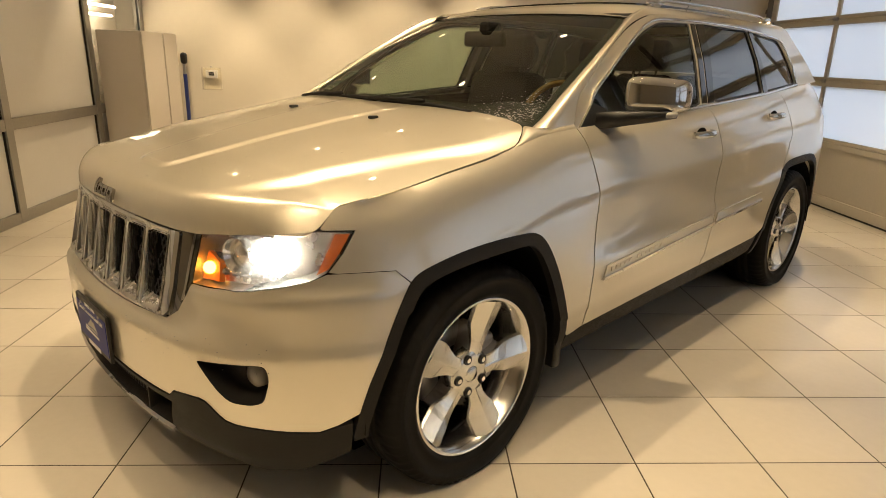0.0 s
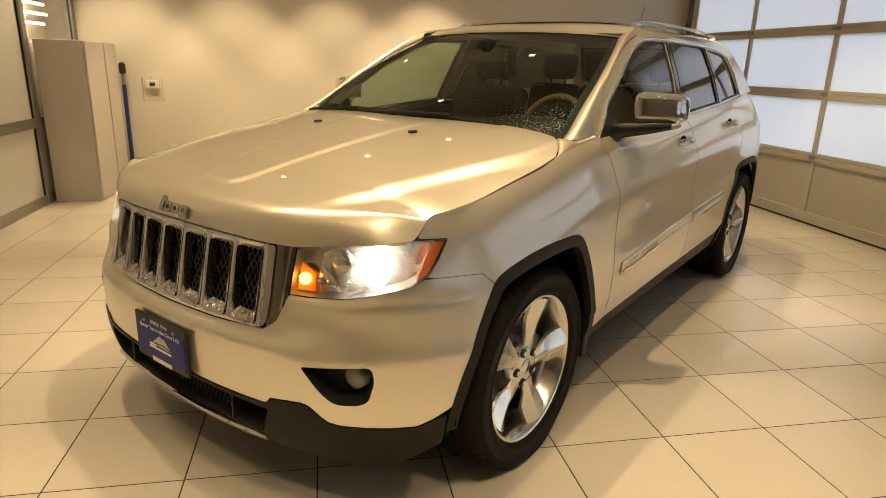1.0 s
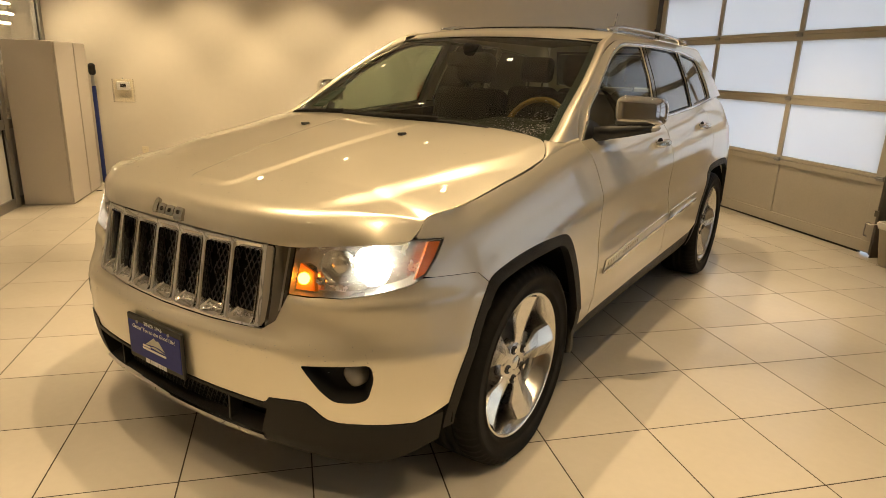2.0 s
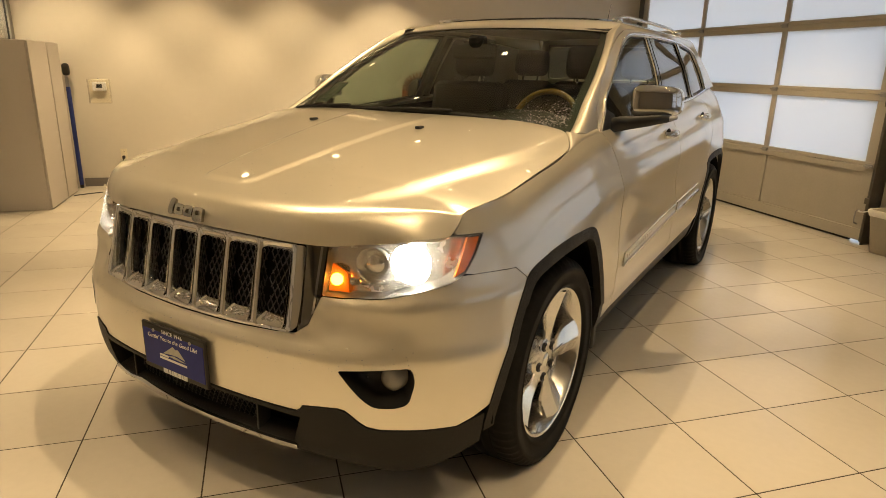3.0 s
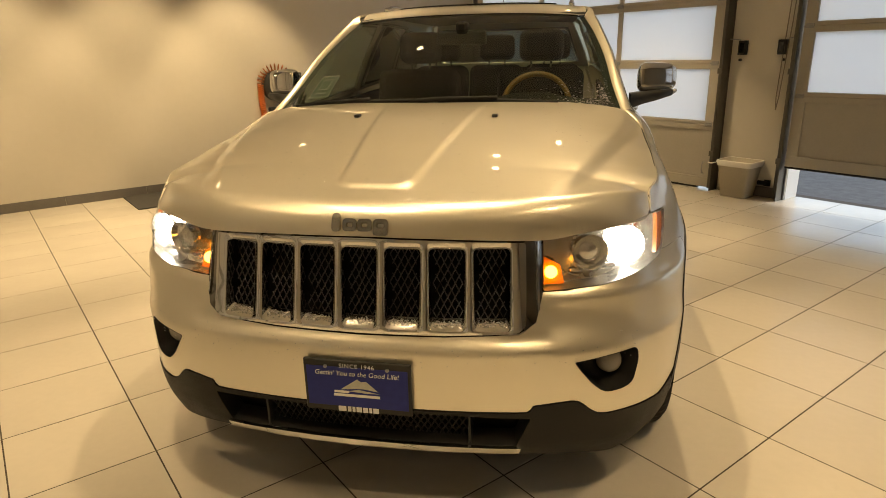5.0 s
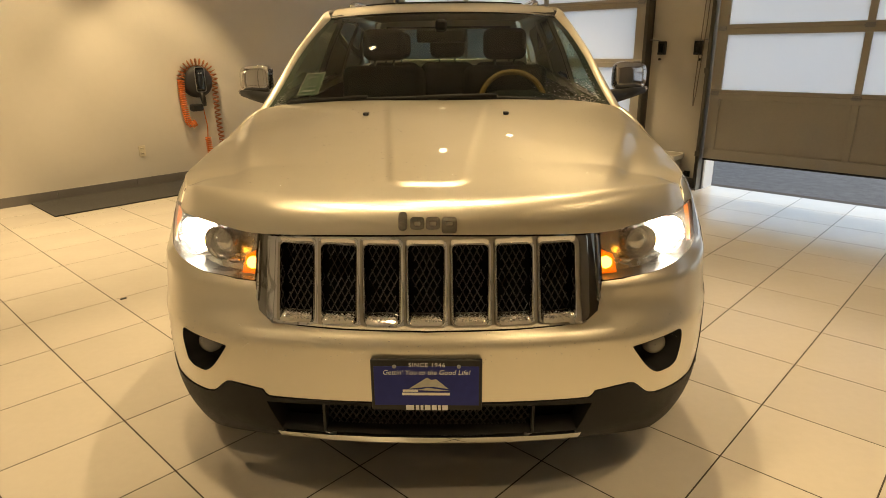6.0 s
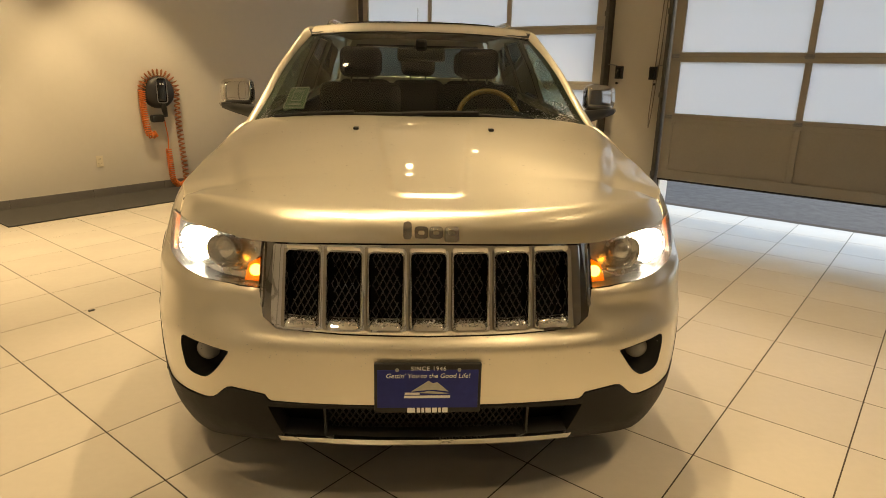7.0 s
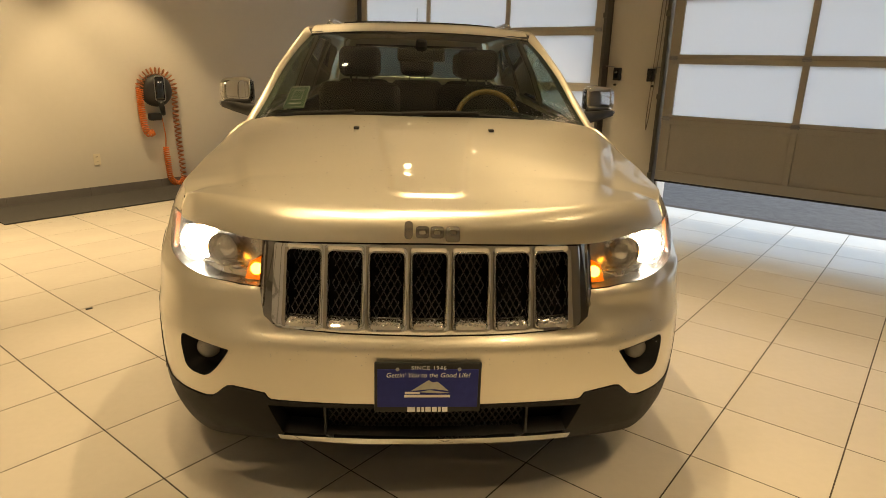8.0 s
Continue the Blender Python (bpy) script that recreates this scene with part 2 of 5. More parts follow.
def spline(points, n=12, closed=False):
    """Catmull-Rom through 2D or 3D points."""
    P = [np.array(p, float) for p in points]
    out, k = [], len(P)
    for i in range(k if closed else k - 1):
        if closed:
            a, b, c, d = P[i - 1], P[i], P[(i + 1) % k], P[(i + 2) % k]
        else:
            b, c = P[i], P[i + 1]
            a = P[i - 1] if i else 2 * b - c
            d = P[i + 2] if i + 2 < k else 2 * c - b
        for j in range(n):
            t = j / n
            out.append(0.5 * (2 * b + (c - a) * t + (2 * a - 5 * b + 4 * c - d) * t * t + (3 * b - a - 3 * c + d) * t ** 3))
    if not closed:
        out.append(P[-1])
    return out


def rounded(poly, r, n=5):
    """A polygon with its corners rounded; r may be one radius or one for each corner."""
    out, k = [], len(poly)
    for i, p in enumerate(poly):
        p = np.array(p, float)
        a, b = np.array(poly[i - 1], float) - p, np.array(poly[(i + 1) % k], float) - p
        la, lb = np.linalg.norm(a), np.linalg.norm(b)
        rr = r[i] if isinstance(r, (list, tuple)) else r
        q = min(rr, la * 0.45, lb * 0.45)
        if q < 1e-4:
            out.append(p)
            continue
        s, e = p + a / la * q, p + b / lb * q
        for j in range(n + 1):
            t = j / n
            out.append((1 - t) ** 2 * s + 2 * t * (1 - t) * p + t * t * e)
    return out


def inside(pts, poly):
    pts, poly = np.asarray(pts, float), np.asarray(poly, float)
    x, y = pts[:, 0], pts[:, 1]
    res = np.zeros(len(pts), bool)
    j = len(poly) - 1
    for i in range(len(poly)):
        xi, yi, xj, yj = *poly[i], *poly[j]
        hit = ((yi > y) != (yj > y)) & (x < (xj - xi) * (y - yi) / (yj - yi + 1e-12) + xi)
        res ^= hit
        j = i
    return res


def dense(poly, step):
    out, k = [], len(poly)
    for i in range(k):
        a, b = np.array(poly[i], float), np.array(poly[(i + 1) % k], float)
        n = max(1, int(math.ceil(np.linalg.norm(b - a) / step)))
        out += [a + (b - a) * t / n for t in range(n)]
    return out


def sheet(outer, holes, step, mapf, depth=0.015, centre=(0, 1.5, 0.8), bm=None):
    """A panel: the polygon outer less its holes, laid on the surface mapf(u, v), with its rims turned in by depth."""
    from mathutils.geometry import delaunay_2d_cdt
    loops = [dense(p, step) for p in [outer, *holes]]
    pts, edges = [], []
    for lp in loops:
        o = len(pts)
        pts += lp
        edges += [(o + i, o + (i + 1) % len(lp)) for i in range(len(lp))]
    A = np.array(loops[0])
    lo, hi = A.min(0), A.max(0)
    gu, gv = np.meshgrid(np.arange(lo[0] + step / 2, hi[0], step), np.arange(lo[1] + step / 2, hi[1], step))
    G = np.stack([gu.ravel(), gv.ravel()], 1)
    keep = inside(G, loops[0])
    for h in loops[1:]:
        keep &= ~inside(G, h)
    G = G[keep]
    B = np.array(pts)
    if len(G):
        near = np.concatenate([np.min(np.hypot(c[:, None, 0] - B[None, :, 0], c[:, None, 1] - B[None, :, 1]), 1) for c in np.array_split(G, max(1, len(G) // 500))])
        G = G[near > 0.55 * step]
    allp = [Vector((float(p[0]), float(p[1]))) for p in pts] + [Vector((float(p[0]), float(p[1]))) for p in G]
    vo, _, fo, *_ = delaunay_2d_cdt(allp, edges, [], 0, 1e-6)
    cen = np.array([[sum(vo[i].x for i in f) / 3, sum(vo[i].y for i in f) / 3] for f in fo])
    ok = inside(cen, loops[0])
    for h in loops[1:]:
        ok &= ~inside(cen, h)
    def area(f):
        a, b, c = (vo[i] for i in f[:3])
        return abs((b.x - a.x) * (c.y - a.y) - (b.y - a.y) * (c.x - a.x)) / 2
    ok &= np.array([area(f) > 0.004 * step * step for f in fo])
    bm = bm or bmesh.new()
    vs = [bm.verts.new(mapf(p.x, p.y)) for p in vo]
    fs = []
    for f, k in zip(fo, ok):
        if k:
            try:
                fs.append(bm.faces.new([vs[i] for i in f]))
            except ValueError:
                pass
    for v in vs:
        if not v.link_faces:
            bm.verts.remove(v)
    vs = [v for v in vs if v.is_valid]
    for f in fs:
        f.normal_update()
    c = Vector(centre)
    if sum(f.normal.dot(f.calc_center_median() - c) * f.calc_area() for f in fs) < 0:
        bmesh.ops.reverse_faces(bm, faces=fs)
    for v in vs:
        v.normal_update()
    for f in fs:
        f.smooth = True
    if depth:
        rim = [e for f in fs for e in f.edges if len(e.link_faces) == 1]
        inner = {}
        for e in rim:
            for v in e.verts:
                if v not in inner:
                    inner[v] = bm.verts.new(v.co - v.normal * depth)
        for e in rim:
            lp = e.link_loops[0]
            a, b = lp.vert, lp.link_loop_next.vert
            f = bm.faces.new((b, a, inner[a], inner[b]))
            f.smooth = False
            e.smooth = False
    return bm


def interp(table):
    xs, ys = [a for a, _ in table], [b for _, b in table]
    return lambda v: float(np.interp(v, xs, ys))


def smooth_interp(table, n=16):
    """Like interp, but through a smooth curve."""
    c = spline(table, n)
    xs, ys = np.array([p[0] for p in c]), np.array([p[1] for p in c])
    xs = np.maximum.accumulate(xs)
    return lambda v: float(np.interp(v, xs, ys))


# ---- the room ----
def structure(name, bm, mat, label, category, **k):
    return tagged(part(name, bm, mat, **k), label, category, kind="structure")


T = 0.457
ground = structure("ground", box(3.7, -30, -0.2, 60, 40, -0.03), ASPHALT, "grey asphalt yard outside the bay doors", "ground")
floor = structure("floor", box(XL - 0.3, YF - 0.3, -0.1, XR + 0.35, YB + 0.3, -0.0009), GROUT, "pale beige ceramic tile floor with dark grout joints", "floor")
structure("wall_back", box(XL - 0.3, YB, 0, XR + 0.3, YB + 0.2, CEIL), WALL, "smooth cream painted wall washed by downlights", "wall")
structure("wall_front", box(XL - 0.3, YF - 0.2, 0, XR + 0.3, YF, CEIL), DIMWALL, "unseen wall, coloured dark to keep reflections dim", "wall")
structure("ceiling", box(XL - 0.3, YF - 0.3, CEIL, XR + 0.35, YB + 0.3, CEIL + 0.15), CEILING, "plain off-white ceiling", "ceiling")

# downlight fittings, the added row's too
for x, y, w, c in DOWNLIGHTS:
    dl = empty("downlight", Matrix.Translation((x, y, CEIL)), "lit round downlight recessed in the ceiling", "downlight", "downlights")
    ring = lathe([(0.036, -0.001), (0.04, -0.006), (0.072, -0.004), (0.075, 0.0)], 28)
    ring.transform(Matrix.Rotation(radians(-90), 4, "Y"))
    part("trim_ring", ring, WHITEJ, dl)
    part("lamp_disc", cyl((0, 0, -0.004), (0, 0, -0.001), 0.036, n=24), CAN, dl, "glowing lamp")

# wall with the bay doors: piers and lintel
D1 = (2.07, 5.72)     # first door along y
D2 = (-2.35, 1.335)    # second door
D3 = (-6.75, -3.05)    # third door, behind the walk
DH = 2.62             # door height
for a, b in ((YF, D3[0]), (D3[1], D2[0]), (D2[1], D1[0]), (D1[1], YB)):
    structure("wall_pier", box(XR, a, 0, XR + 0.25, b, DH), WALL, "cream painted pier beside a bay door", "wall")
structure("wall_lintel", box(XR, YF, DH, XR + 0.25, YB, CEIL), WALL, "cream painted wall above the bay doors", "wall")


def bay_door(y0, y1, lift, label):
    """A sectional door of aluminium rails with frosted panes above a solid bottom section."""
    x0, x1 = XR - 0.075, XR - 0.025
    e = empty("sectional_door", Matrix.Translation((XR - 0.05, (y0 + y1) / 2, 0)), label, "garage door")
    o = e.matrix_world.inverted()

    def add(name, bm, mat, lab=""):
        bm.transform(o)
        return part(name, bm, mat, e, lab)
    cuts = [0.02, 0.655, 1.245, 1.835, 2.425, 2.62]
    n = 3
    ys = [y0 + (y1 - y0) * i / n for i in range(n + 1)]
    for k, (a, b) in enumerate(zip(cuts, cuts[1:])):
        a, b = a + lift, b + lift
        add("rail", box(x0, y0, b - 0.055, x1, y1, b - 0.001, 0.004), DOOR_PAINT)
        add("rail_tongue", box(x0 + 0.012, y0, b - 0.02, x1 - 0.012, y1, b + 0.02), DOOR_PAINT)
        add("rail", box(x0, y0, a + 0.001, x1, y1, a + (0.1 if k == 0 else 0.035), 0.004), DOOR_PAINT)
        for i, y in enumerate(ys):
            w = 0.05 if i in (0, n) else 0.028
            c = y + (w if i == 0 else -w if i == n else 0)
            add("stile", box(x0 + 0.002, c - w, a + (0.099 if k == 0 else 0.034), x1 - 0.002, c + w, b - 0.054, 0.003), DOOR_PAINT)
        for c, d in zip(ys, ys[1:]):
            add("panel" if k == 0 else "pane", box(x0 + 0.018, c + 0.02, a + 0.03, x1 - 0.018, d - 0.02, b - 0.05), DOOR_PAINT if k == 0 else PANE)
    for k, zc in enumerate(cuts[1:-1]):
        for i, y in enumerate(ys):
            c = y + (0.05 if i == 0 else -0.05 if i == n else 0)
            h = box(x0 - 0.012, c - 0.035, zc + lift - 0.02, x0, c + 0.035, zc + lift + 0.02, 0.003)
            hp = add("hinge", h, STEEL, "dull steel hinge")
            cy_ = cyl((x0 - 0.016, c - 0.04, zc + lift), (x0 - 0.016, c + 0.04, zc + lift), 0.007, n=10)
            cy_.transform(o)
            part("hinge_pin", cy_, STEEL, hp)
    if lift == 0:
        add("door_handle", tube([(x0, y0 + 0.06, 0.16), (x0 - 0.035, y0 + 0.06, 0.17), (x0 - 0.04, y0 + 0.06, 0.22), (x0 - 0.035, y0 + 0.06, 0.27), (x0, y0 + 0.06, 0.28)], 0.006, 6), STEEL)
    add("bottom_seal", box(x0 + 0.005, y0 + (0.12 if lift == 0 else 0), lift + 0.002, x1 - 0.005, y1, lift + 0.024, 0.003), BLACK)
    return e


bay_door(*D1, 0.0, "cream framed sectional bay door with frosted panes, closed")
bay_door(*D3, 0.0, "cream framed sectional bay door with frosted panes, closed")
bay_door(*D2, 0.31, "cream framed sectional bay door with frosted panes, raised a little")

# steel tracks beside the doors
for y, w in ((D1[0] - 0.035, 0.05), (D1[1] + 0.035, 0.05), (D2[1] + 0.035, 0.05), (D2[0] - 0.035, 0.05)):
    tr = empty("door_track", Matrix.Translation((XR, y, 0)), "galvanised steel door track on the wall", "door track", "door tracks")
    part("angle", box(-0.125, -0.02, 0.0, -0.001, -0.012, CEIL - 0.4, 0.001), TRACK, tr)
    part("channel", tube([(-0.085, 0.012, 0.02), (-0.085, 0.012, CEIL - 0.4)], 0.02, 8), TRACK, tr)
    part("wall_flange", box(-0.012, -0.03, 0.0, -0.002, 0.05, CEIL - 0.4, 0.001), TRACK, tr)
    for z in (0.35, 1.15, 1.95, 2.6):
        part("bracket", box(-0.12, -0.012, z, -0.006, 0.03, z + 0.05, 0.002), TRACK, tr)
# black sensor boxes with conduit, and a hanging cord
for y in (1.885, 1.515):
    sb = empty("wall_box", Matrix.Translation((XR, y, 1.385)), "small black door control box on the pier", "control box", "control boxes")
    part("housing", box(-0.05, -0.038, -0.065, -0.001, 0.038, 0.065, 0.006), BLACK, sb)
    part("button_plate", box(-0.055, -0.022, -0.045, -0.049, 0.022, 0.045, 0.002), GLOSSB, sb)
    sgn = 1 if y > 1.7 else -1
    part("arm", tube([(-0.02, sgn * 0.03, 0.07), (-0.03, sgn * 0.08, 0.078), (-0.06, sgn * 0.12, 0.08)], 0.006, 6), STEEL, sb)
    part("knob", cyl((-0.03, sgn * 0.02, -0.11), (-0.001, sgn * 0.02, -0.11), 0.012, n=12), BLACK, sb)
cord = empty("pull_cord", Matrix.Translation((XR - 0.03, 1.46, 0)), "thin grey door cord looped beside the pier", "cord")
part("strand", tube([(0, -0.03, 2.62), (0, -0.005, 1.6), (0, 0.03, 0.95), (0, 0.045, 0.83)], 0.005, 6), CORDM, cord)
part("strand", tube([(0, 0.005, 2.62), (-0.01, 0.03, 1.6), (-0.01, 0.05, 0.95), (0, 0.046, 0.83)], 0.005, 6), CORDM, cord)
stop = empty("door_stop", Matrix.Translation((XR - 0.005, 1.5, 0.14)), "black rubber door stop low on the pier", "door stop")
part("bracket", box(-0.01, -0.03, -0.03, 0.004, 0.03, 0.03, 0.003), BLACK, stop)
part("bumper", cyl((-0.01, 0, 0), (-0.08, 0.05, 0.01), 0.018, 0.022, n=14), BLACK, stop)
structure("baseboard_pier", box(XR - 0.01, D2[1] + 0.09, 0, XR, D1[0] - 0.09, 0.1, 0.002), BASE, "dark grey vinyl baseboard on the pier", "baseboard")
structure("door_jamb", box(XR + 0.02, D2[1] - 0.004, 0, XR + 0.25, D2[1] + 0.0, DH), WHITEJ, "white painted reveal of the bay door", "door jamb")

# partition of aluminium and white panels
for a, b in ((YF, -1.2),):
    structure("wall_left", box(XL - 0.2, a, 0, XL, b, CEIL), DIMWALL, "unseen wall, coloured dark to keep reflections dim", "wall")
part_e = empty("partition", Matrix.Translation((XL, 2.3, 0)), "aluminium framed partition with white infill panels", "partition", kind="structure")
oi = part_e.matrix_world.inverted()
PY = [-1.2, 0.26, 1.71, 3.16, 4.61, YB - 0.05]
for y in PY:
    b = box(XL - 0.06, y - 0.045, 0, XL + 0.02, y + 0.045, CEIL, 0.003)
    b.transform(oi)
    part("mullion", b, ALU, part_e)
    for sg in (1, -1):
        b = box(XL - 0.012, y + sg * 0.0455, 0.09, XL + 0.004, y + sg * 0.053, CEIL - 0.09)
        b.transform(oi)
        part("gasket", b, BLACK, part_e)
for z in (0.045, 0.78, CEIL - 0.05):
    b = box(XL - 0.058, PY[0], z - 0.045, XL + 0.016, PY[-1], z + 0.045, 0.003)
    b.transform(oi)
    part("rail", b, ALU, part_e)
for a, c in zip(PY, PY[1:]):
    for z0, z1 in ((0.09, 0.735), (0.825, CEIL - 0.09)):
        b = box(XL - 0.035, a + 0.04, z0, XL - 0.012, c - 0.04, z1)
        b.transform(oi)
        lit = z0 > 0.5 and a > 4
        part("pane" if lit else "panel", b, MILK if lit else PANEL, part_e, "milky glass pane" if lit else "")
for z, y in ((1.70, 5.05), (1.795, 5.15), (1.89, 5.1)):
    lb = empty("tube_lamp", Matrix.Translation((XL - 0.14, y, z)), "lit white tube lamp beyond the glass pane", "lamp", "tube lamps beyond the glass")
    part("tube", cyl((0, -0.32, 0), (0, 0.42, 0), 0.013, n=12), TUBE, lb)
    part("socket", cyl((0, 0.42, 0), (0, 0.45, 0), 0.016, n=12), ALU, lb)
    part("wall_bracket", box(-0.17, -0.02, -0.01, -0.01, 0.02, 0.01, 0.002), ALU, lb)
structure("wall_behind", box(XL - 0.4, YF, 0, XL - 0.3, YB + 0.2, CEIL), WALL, "plain wall behind the partition", "wall")

# baseboard
for i in range(9):
    a = -3.5 + i * 0.77
    structure("baseboard", box(a + 0.001, YB - 0.012, 0, min(a + 0.769, XR), YB, 0.095, 0.003), BASE, "grey tile baseboard length", "baseboard")

# cabinet
cab = empty("cabinet", Matrix.Translation((-3.725, 5.16, 0)), "tall white laminate cabinet with two doors", "cabinet")
part("body", box(-0.22, -0.46, 0.0, 0.2, 0.46, 1.54, 0.004), CABINET, cab)
part("gap_strip", box(0.2004, 0.062, 0.012, 0.208, 0.108, 1.532), BLACK, cab, "dark strip between the doors")
for a, b in ((-0.46, 0.067), (0.103, 0.46)):
    part("door", box(0.203, a, 0.012, 0.222, b, 1.532, 0.003), CABINET, cab)

# baseboard joints come from separate lengths
mat_e = tagged(part("floor_mat", box(-1.44, 5.17, 0.0005, 2.6, 5.9, 0.012, 0.004), MAT_GREY), "dark grey ribbed rubber mat along the wall", "mat")

th = empty("thermostat", Matrix.Translation((-3.225, YB, 1.05)), "white wall thermostat inside a clear plastic guard", "thermostat")
part("back_plate", box(-0.108, -0.006, -0.125, 0.108, -0.001, 0.125, 0.002), IVORY, th)
part("body", box(-0.068, -0.04, 0.005, 0.068, -0.006, 0.098, 0.006), WHITEJ, th)
part("display", box(-0.03, -0.043, 0.035, 0.03, -0.039, 0.075, 0.001), BLACK, th)
gb = bmesh.new()
for a in ((-0.11, -0.065, -0.127, -0.106, -0.006, 0.127), (0.106, -0.065, -0.127, 0.11, -0.006, 0.127), (-0.106, -0.065, 0.123, 0.106, -0.006, 0.127), (-0.106, -0.065, -0.127, 0.106, -0.006, -0.123), (-0.106, -0.067, -0.123, 0.106, -0.064, 0.123)):
    box(*a, bm=gb)
guard = part("guard", gb, LENS, th, "clear plastic guard")
guard.visible_shadow = False
part("lock", cyl((0.0, -0.03, 0.127), (0.0, -0.03, 0.142), 0.008, n=10), STEEL, th)


def outlet(x, z):
    e = empty("wall_outlet", Matrix.Translation((x, YB, z)), "ivory wall outlet plate", "outlet", "wall outlets")
    part("plate", box(-0.035, -0.007, -0.058, 0.035, -0.001, 0.058, 0.003), IVORY, e)
    for dz in (-0.025, 0.025):
        part("socket", box(-0.016, -0.010, dz - 0.014, 0.016, -0.006, dz + 0.014, 0.003), IVORY, e)
        for dx in (-0.006, 0.006):
            part("slot", box(dx - 0.0012, -0.0115, dz - 0.004, dx + 0.0012, -0.0098, dz + 0.006), BLACK, e)


outlet(-3.065, 0.36)
outlet(-0.315, 0.38)
cable = empty("power_cord", Matrix.Translation((-3.065, YB - 0.02, 0.34)), "black power cord plugged into the outlet and trailing on the floor", "power cord")
part("plug", box(-0.015, -0.03, -0.03, 0.015, 0.005, 0.005, 0.005), BLACK, cable)
part("lead", tube(spline([(0, -0.03, -0.02), (-0.02, -0.05, -0.1), (-0.035, -0.03, -0.2), (-0.03, -0.05, -0.30), (-0.02, -0.12, -0.334), (0.09, -0.2, -0.335), (0.16, -0.27, -0.335), (0.0, -0.33, -0.335), (-0.14, -0.38, -0.335), (-0.3, -0.46, -0.335), (-0.42, -0.54, -0.335)], 6), 0.005, 6), BLACK, cable)

br = empty("push_broom", Matrix.Translation((-3.49, 5.83, 0)), "blue and black broom standing on its handle against the wall", "broom")
part("handle", box(-0.045, -0.012, 0.03, -0.004, 0.022, 1.10, 0.010), BLUE, br, "blue plastic handle")
part("collar", box(-0.043, -0.01, 1.06, -0.012, 0.02, 1.22, 0.008), STEEL, br)
part("head", box(-0.06, -0.03, 1.21, 0.012, 0.04, 1.34, 0.03, segments=3), BLACK, br, "black bristle head")
part("foot", box(-0.043, -0.01, 0.0, -0.006, 0.02, 0.05, 0.006), BLACK, br)

# car charger with a coiled orange cable
ch = empty("car_charger", Matrix.Translation((0.385, YB, 1.075)), "round black wall charger hung with a coiled orange cable", "charger")
bm = lathe([(0.0, 0.10), (0.09, 0.096), (0.14, 0.08), (0.168, 0.05), (0.175, 0.02), (0.175, 0.001)], 48)
bm.transform(Matrix.Rotation(radians(-90), 4, "Z"))
part("housing", bm, CHARG, ch, "round dark grey housing", smooth=True)
part("panel", box(-0.05, -0.112, -0.10, 0.05, -0.085, 0.15, 0.022, segments=3), GLOSSB, ch, "gloss black front panel")
part("panel_trim", tube([(x, -0.108, z) for x, z in rounded([(-0.056, -0.11), (0.056, -0.11), (0.056, 0.155), (-0.056, 0.155)], 0.03, 5)], 0.005, 6, closed=True), STEEL, ch)
for x in (-0.014, 0.014):
    part("indicator", box(x - 0.008, -0.1135, 0.085, x + 0.008, -0.1115, 0.097), WHITEP, ch)
part("plug_handle", tube([(0.0, -0.10, -0.12), (0.01, -0.10, -0.18), (0.03, -0.08, -0.26)], 0.03, 12, radii=[0.024, 0.03, 0.022]), BLACK, ch)
part("holster", box(-0.12, -0.08, -0.32, 0.02, -0.002, -0.24, 0.02), BLACK, ch)


def coil(path, r, turns, wire):
    P = np.array(path, float)
    L = np.concatenate([[0], np.cumsum(np.linalg.norm(np.diff(P, axis=0), axis=1))])
    n = turns * 10
    pts = []
    for i in range(n + 1):
        l_ = L[-1] * i / n
        c = Vector([float(np.interp(l_, L, P[:, k])) for k in range(3)])
        d = Vector([float(np.interp(min(l_ + 0.01, L[-1]), L, P[:, k])) - float(np.interp(max(l_ - 0.01, 0), L, P[:, k])) for k in range(3)]).normalized()
        u = d.cross(Vector((0, 1, 0))).normalized()
        a = 2 * math.pi * i / 10
        pts.append(c + r * (math.cos(a) * u + math.sin(a) * Vector((0, 1, 0))))
    return tube(pts, wire, 6)


arc = [(0.195 * math.cos(a), -0.045, 0.02 + 0.19 * math.sin(a)) for a in [math.pi - math.pi * i / 14 for i in range(15)]]
left_p = spline([(-0.08, -0.05, -0.44), (-0.14, -0.05, -0.46), (-0.175, -0.05, -0.40), (-0.195, -0.045, -0.2), arc[0]], 6)
part("cable_coil", coil(left_p, 0.032, 24, 0.0078), ORANGE, ch, "orange coiled cable")
part("cable_coil", coil(arc, 0.036, 14, 0.0062), CABLED, ch, "brown coiled cable")
right_p = spline([arc[-1], (0.19, -0.045, -0.3), (0.205, -0.05, -0.7), (0.22, -0.05, -0.98)], 6)
part("cable_coil", coil(right_p, 0.028, 20, 0.0082), CABLED, ch, "brown coiled cable")
low_p = spline([(0.22, -0.05, -0.98), (0.19, -0.05, -1.035), (0.12, -0.05, -1.04), (0.06, -0.05, -0.97), (0.045, -0.05, -0.8), (0.035, -0.05, -0.62)], 6)
part("cable_coil", coil(low_p, 0.028, 24, 0.0078), ORANGE, ch, "orange coiled cable")
part("cable_straight", tube(spline([(0.035, -0.05, -0.62), (0.045, -0.05, -0.5), (0.03, -0.06, -0.4), (0.02, -0.06, -0.3)], 5), 0.006, 6), ORANGE, ch)

# waste bin by the pier
def bin_ring(z, a, b, r):
    return [(x, y, z) for x, y in rounded([(-a, -b), (a, -b), (a, b), (-a, b)], r, 4)]


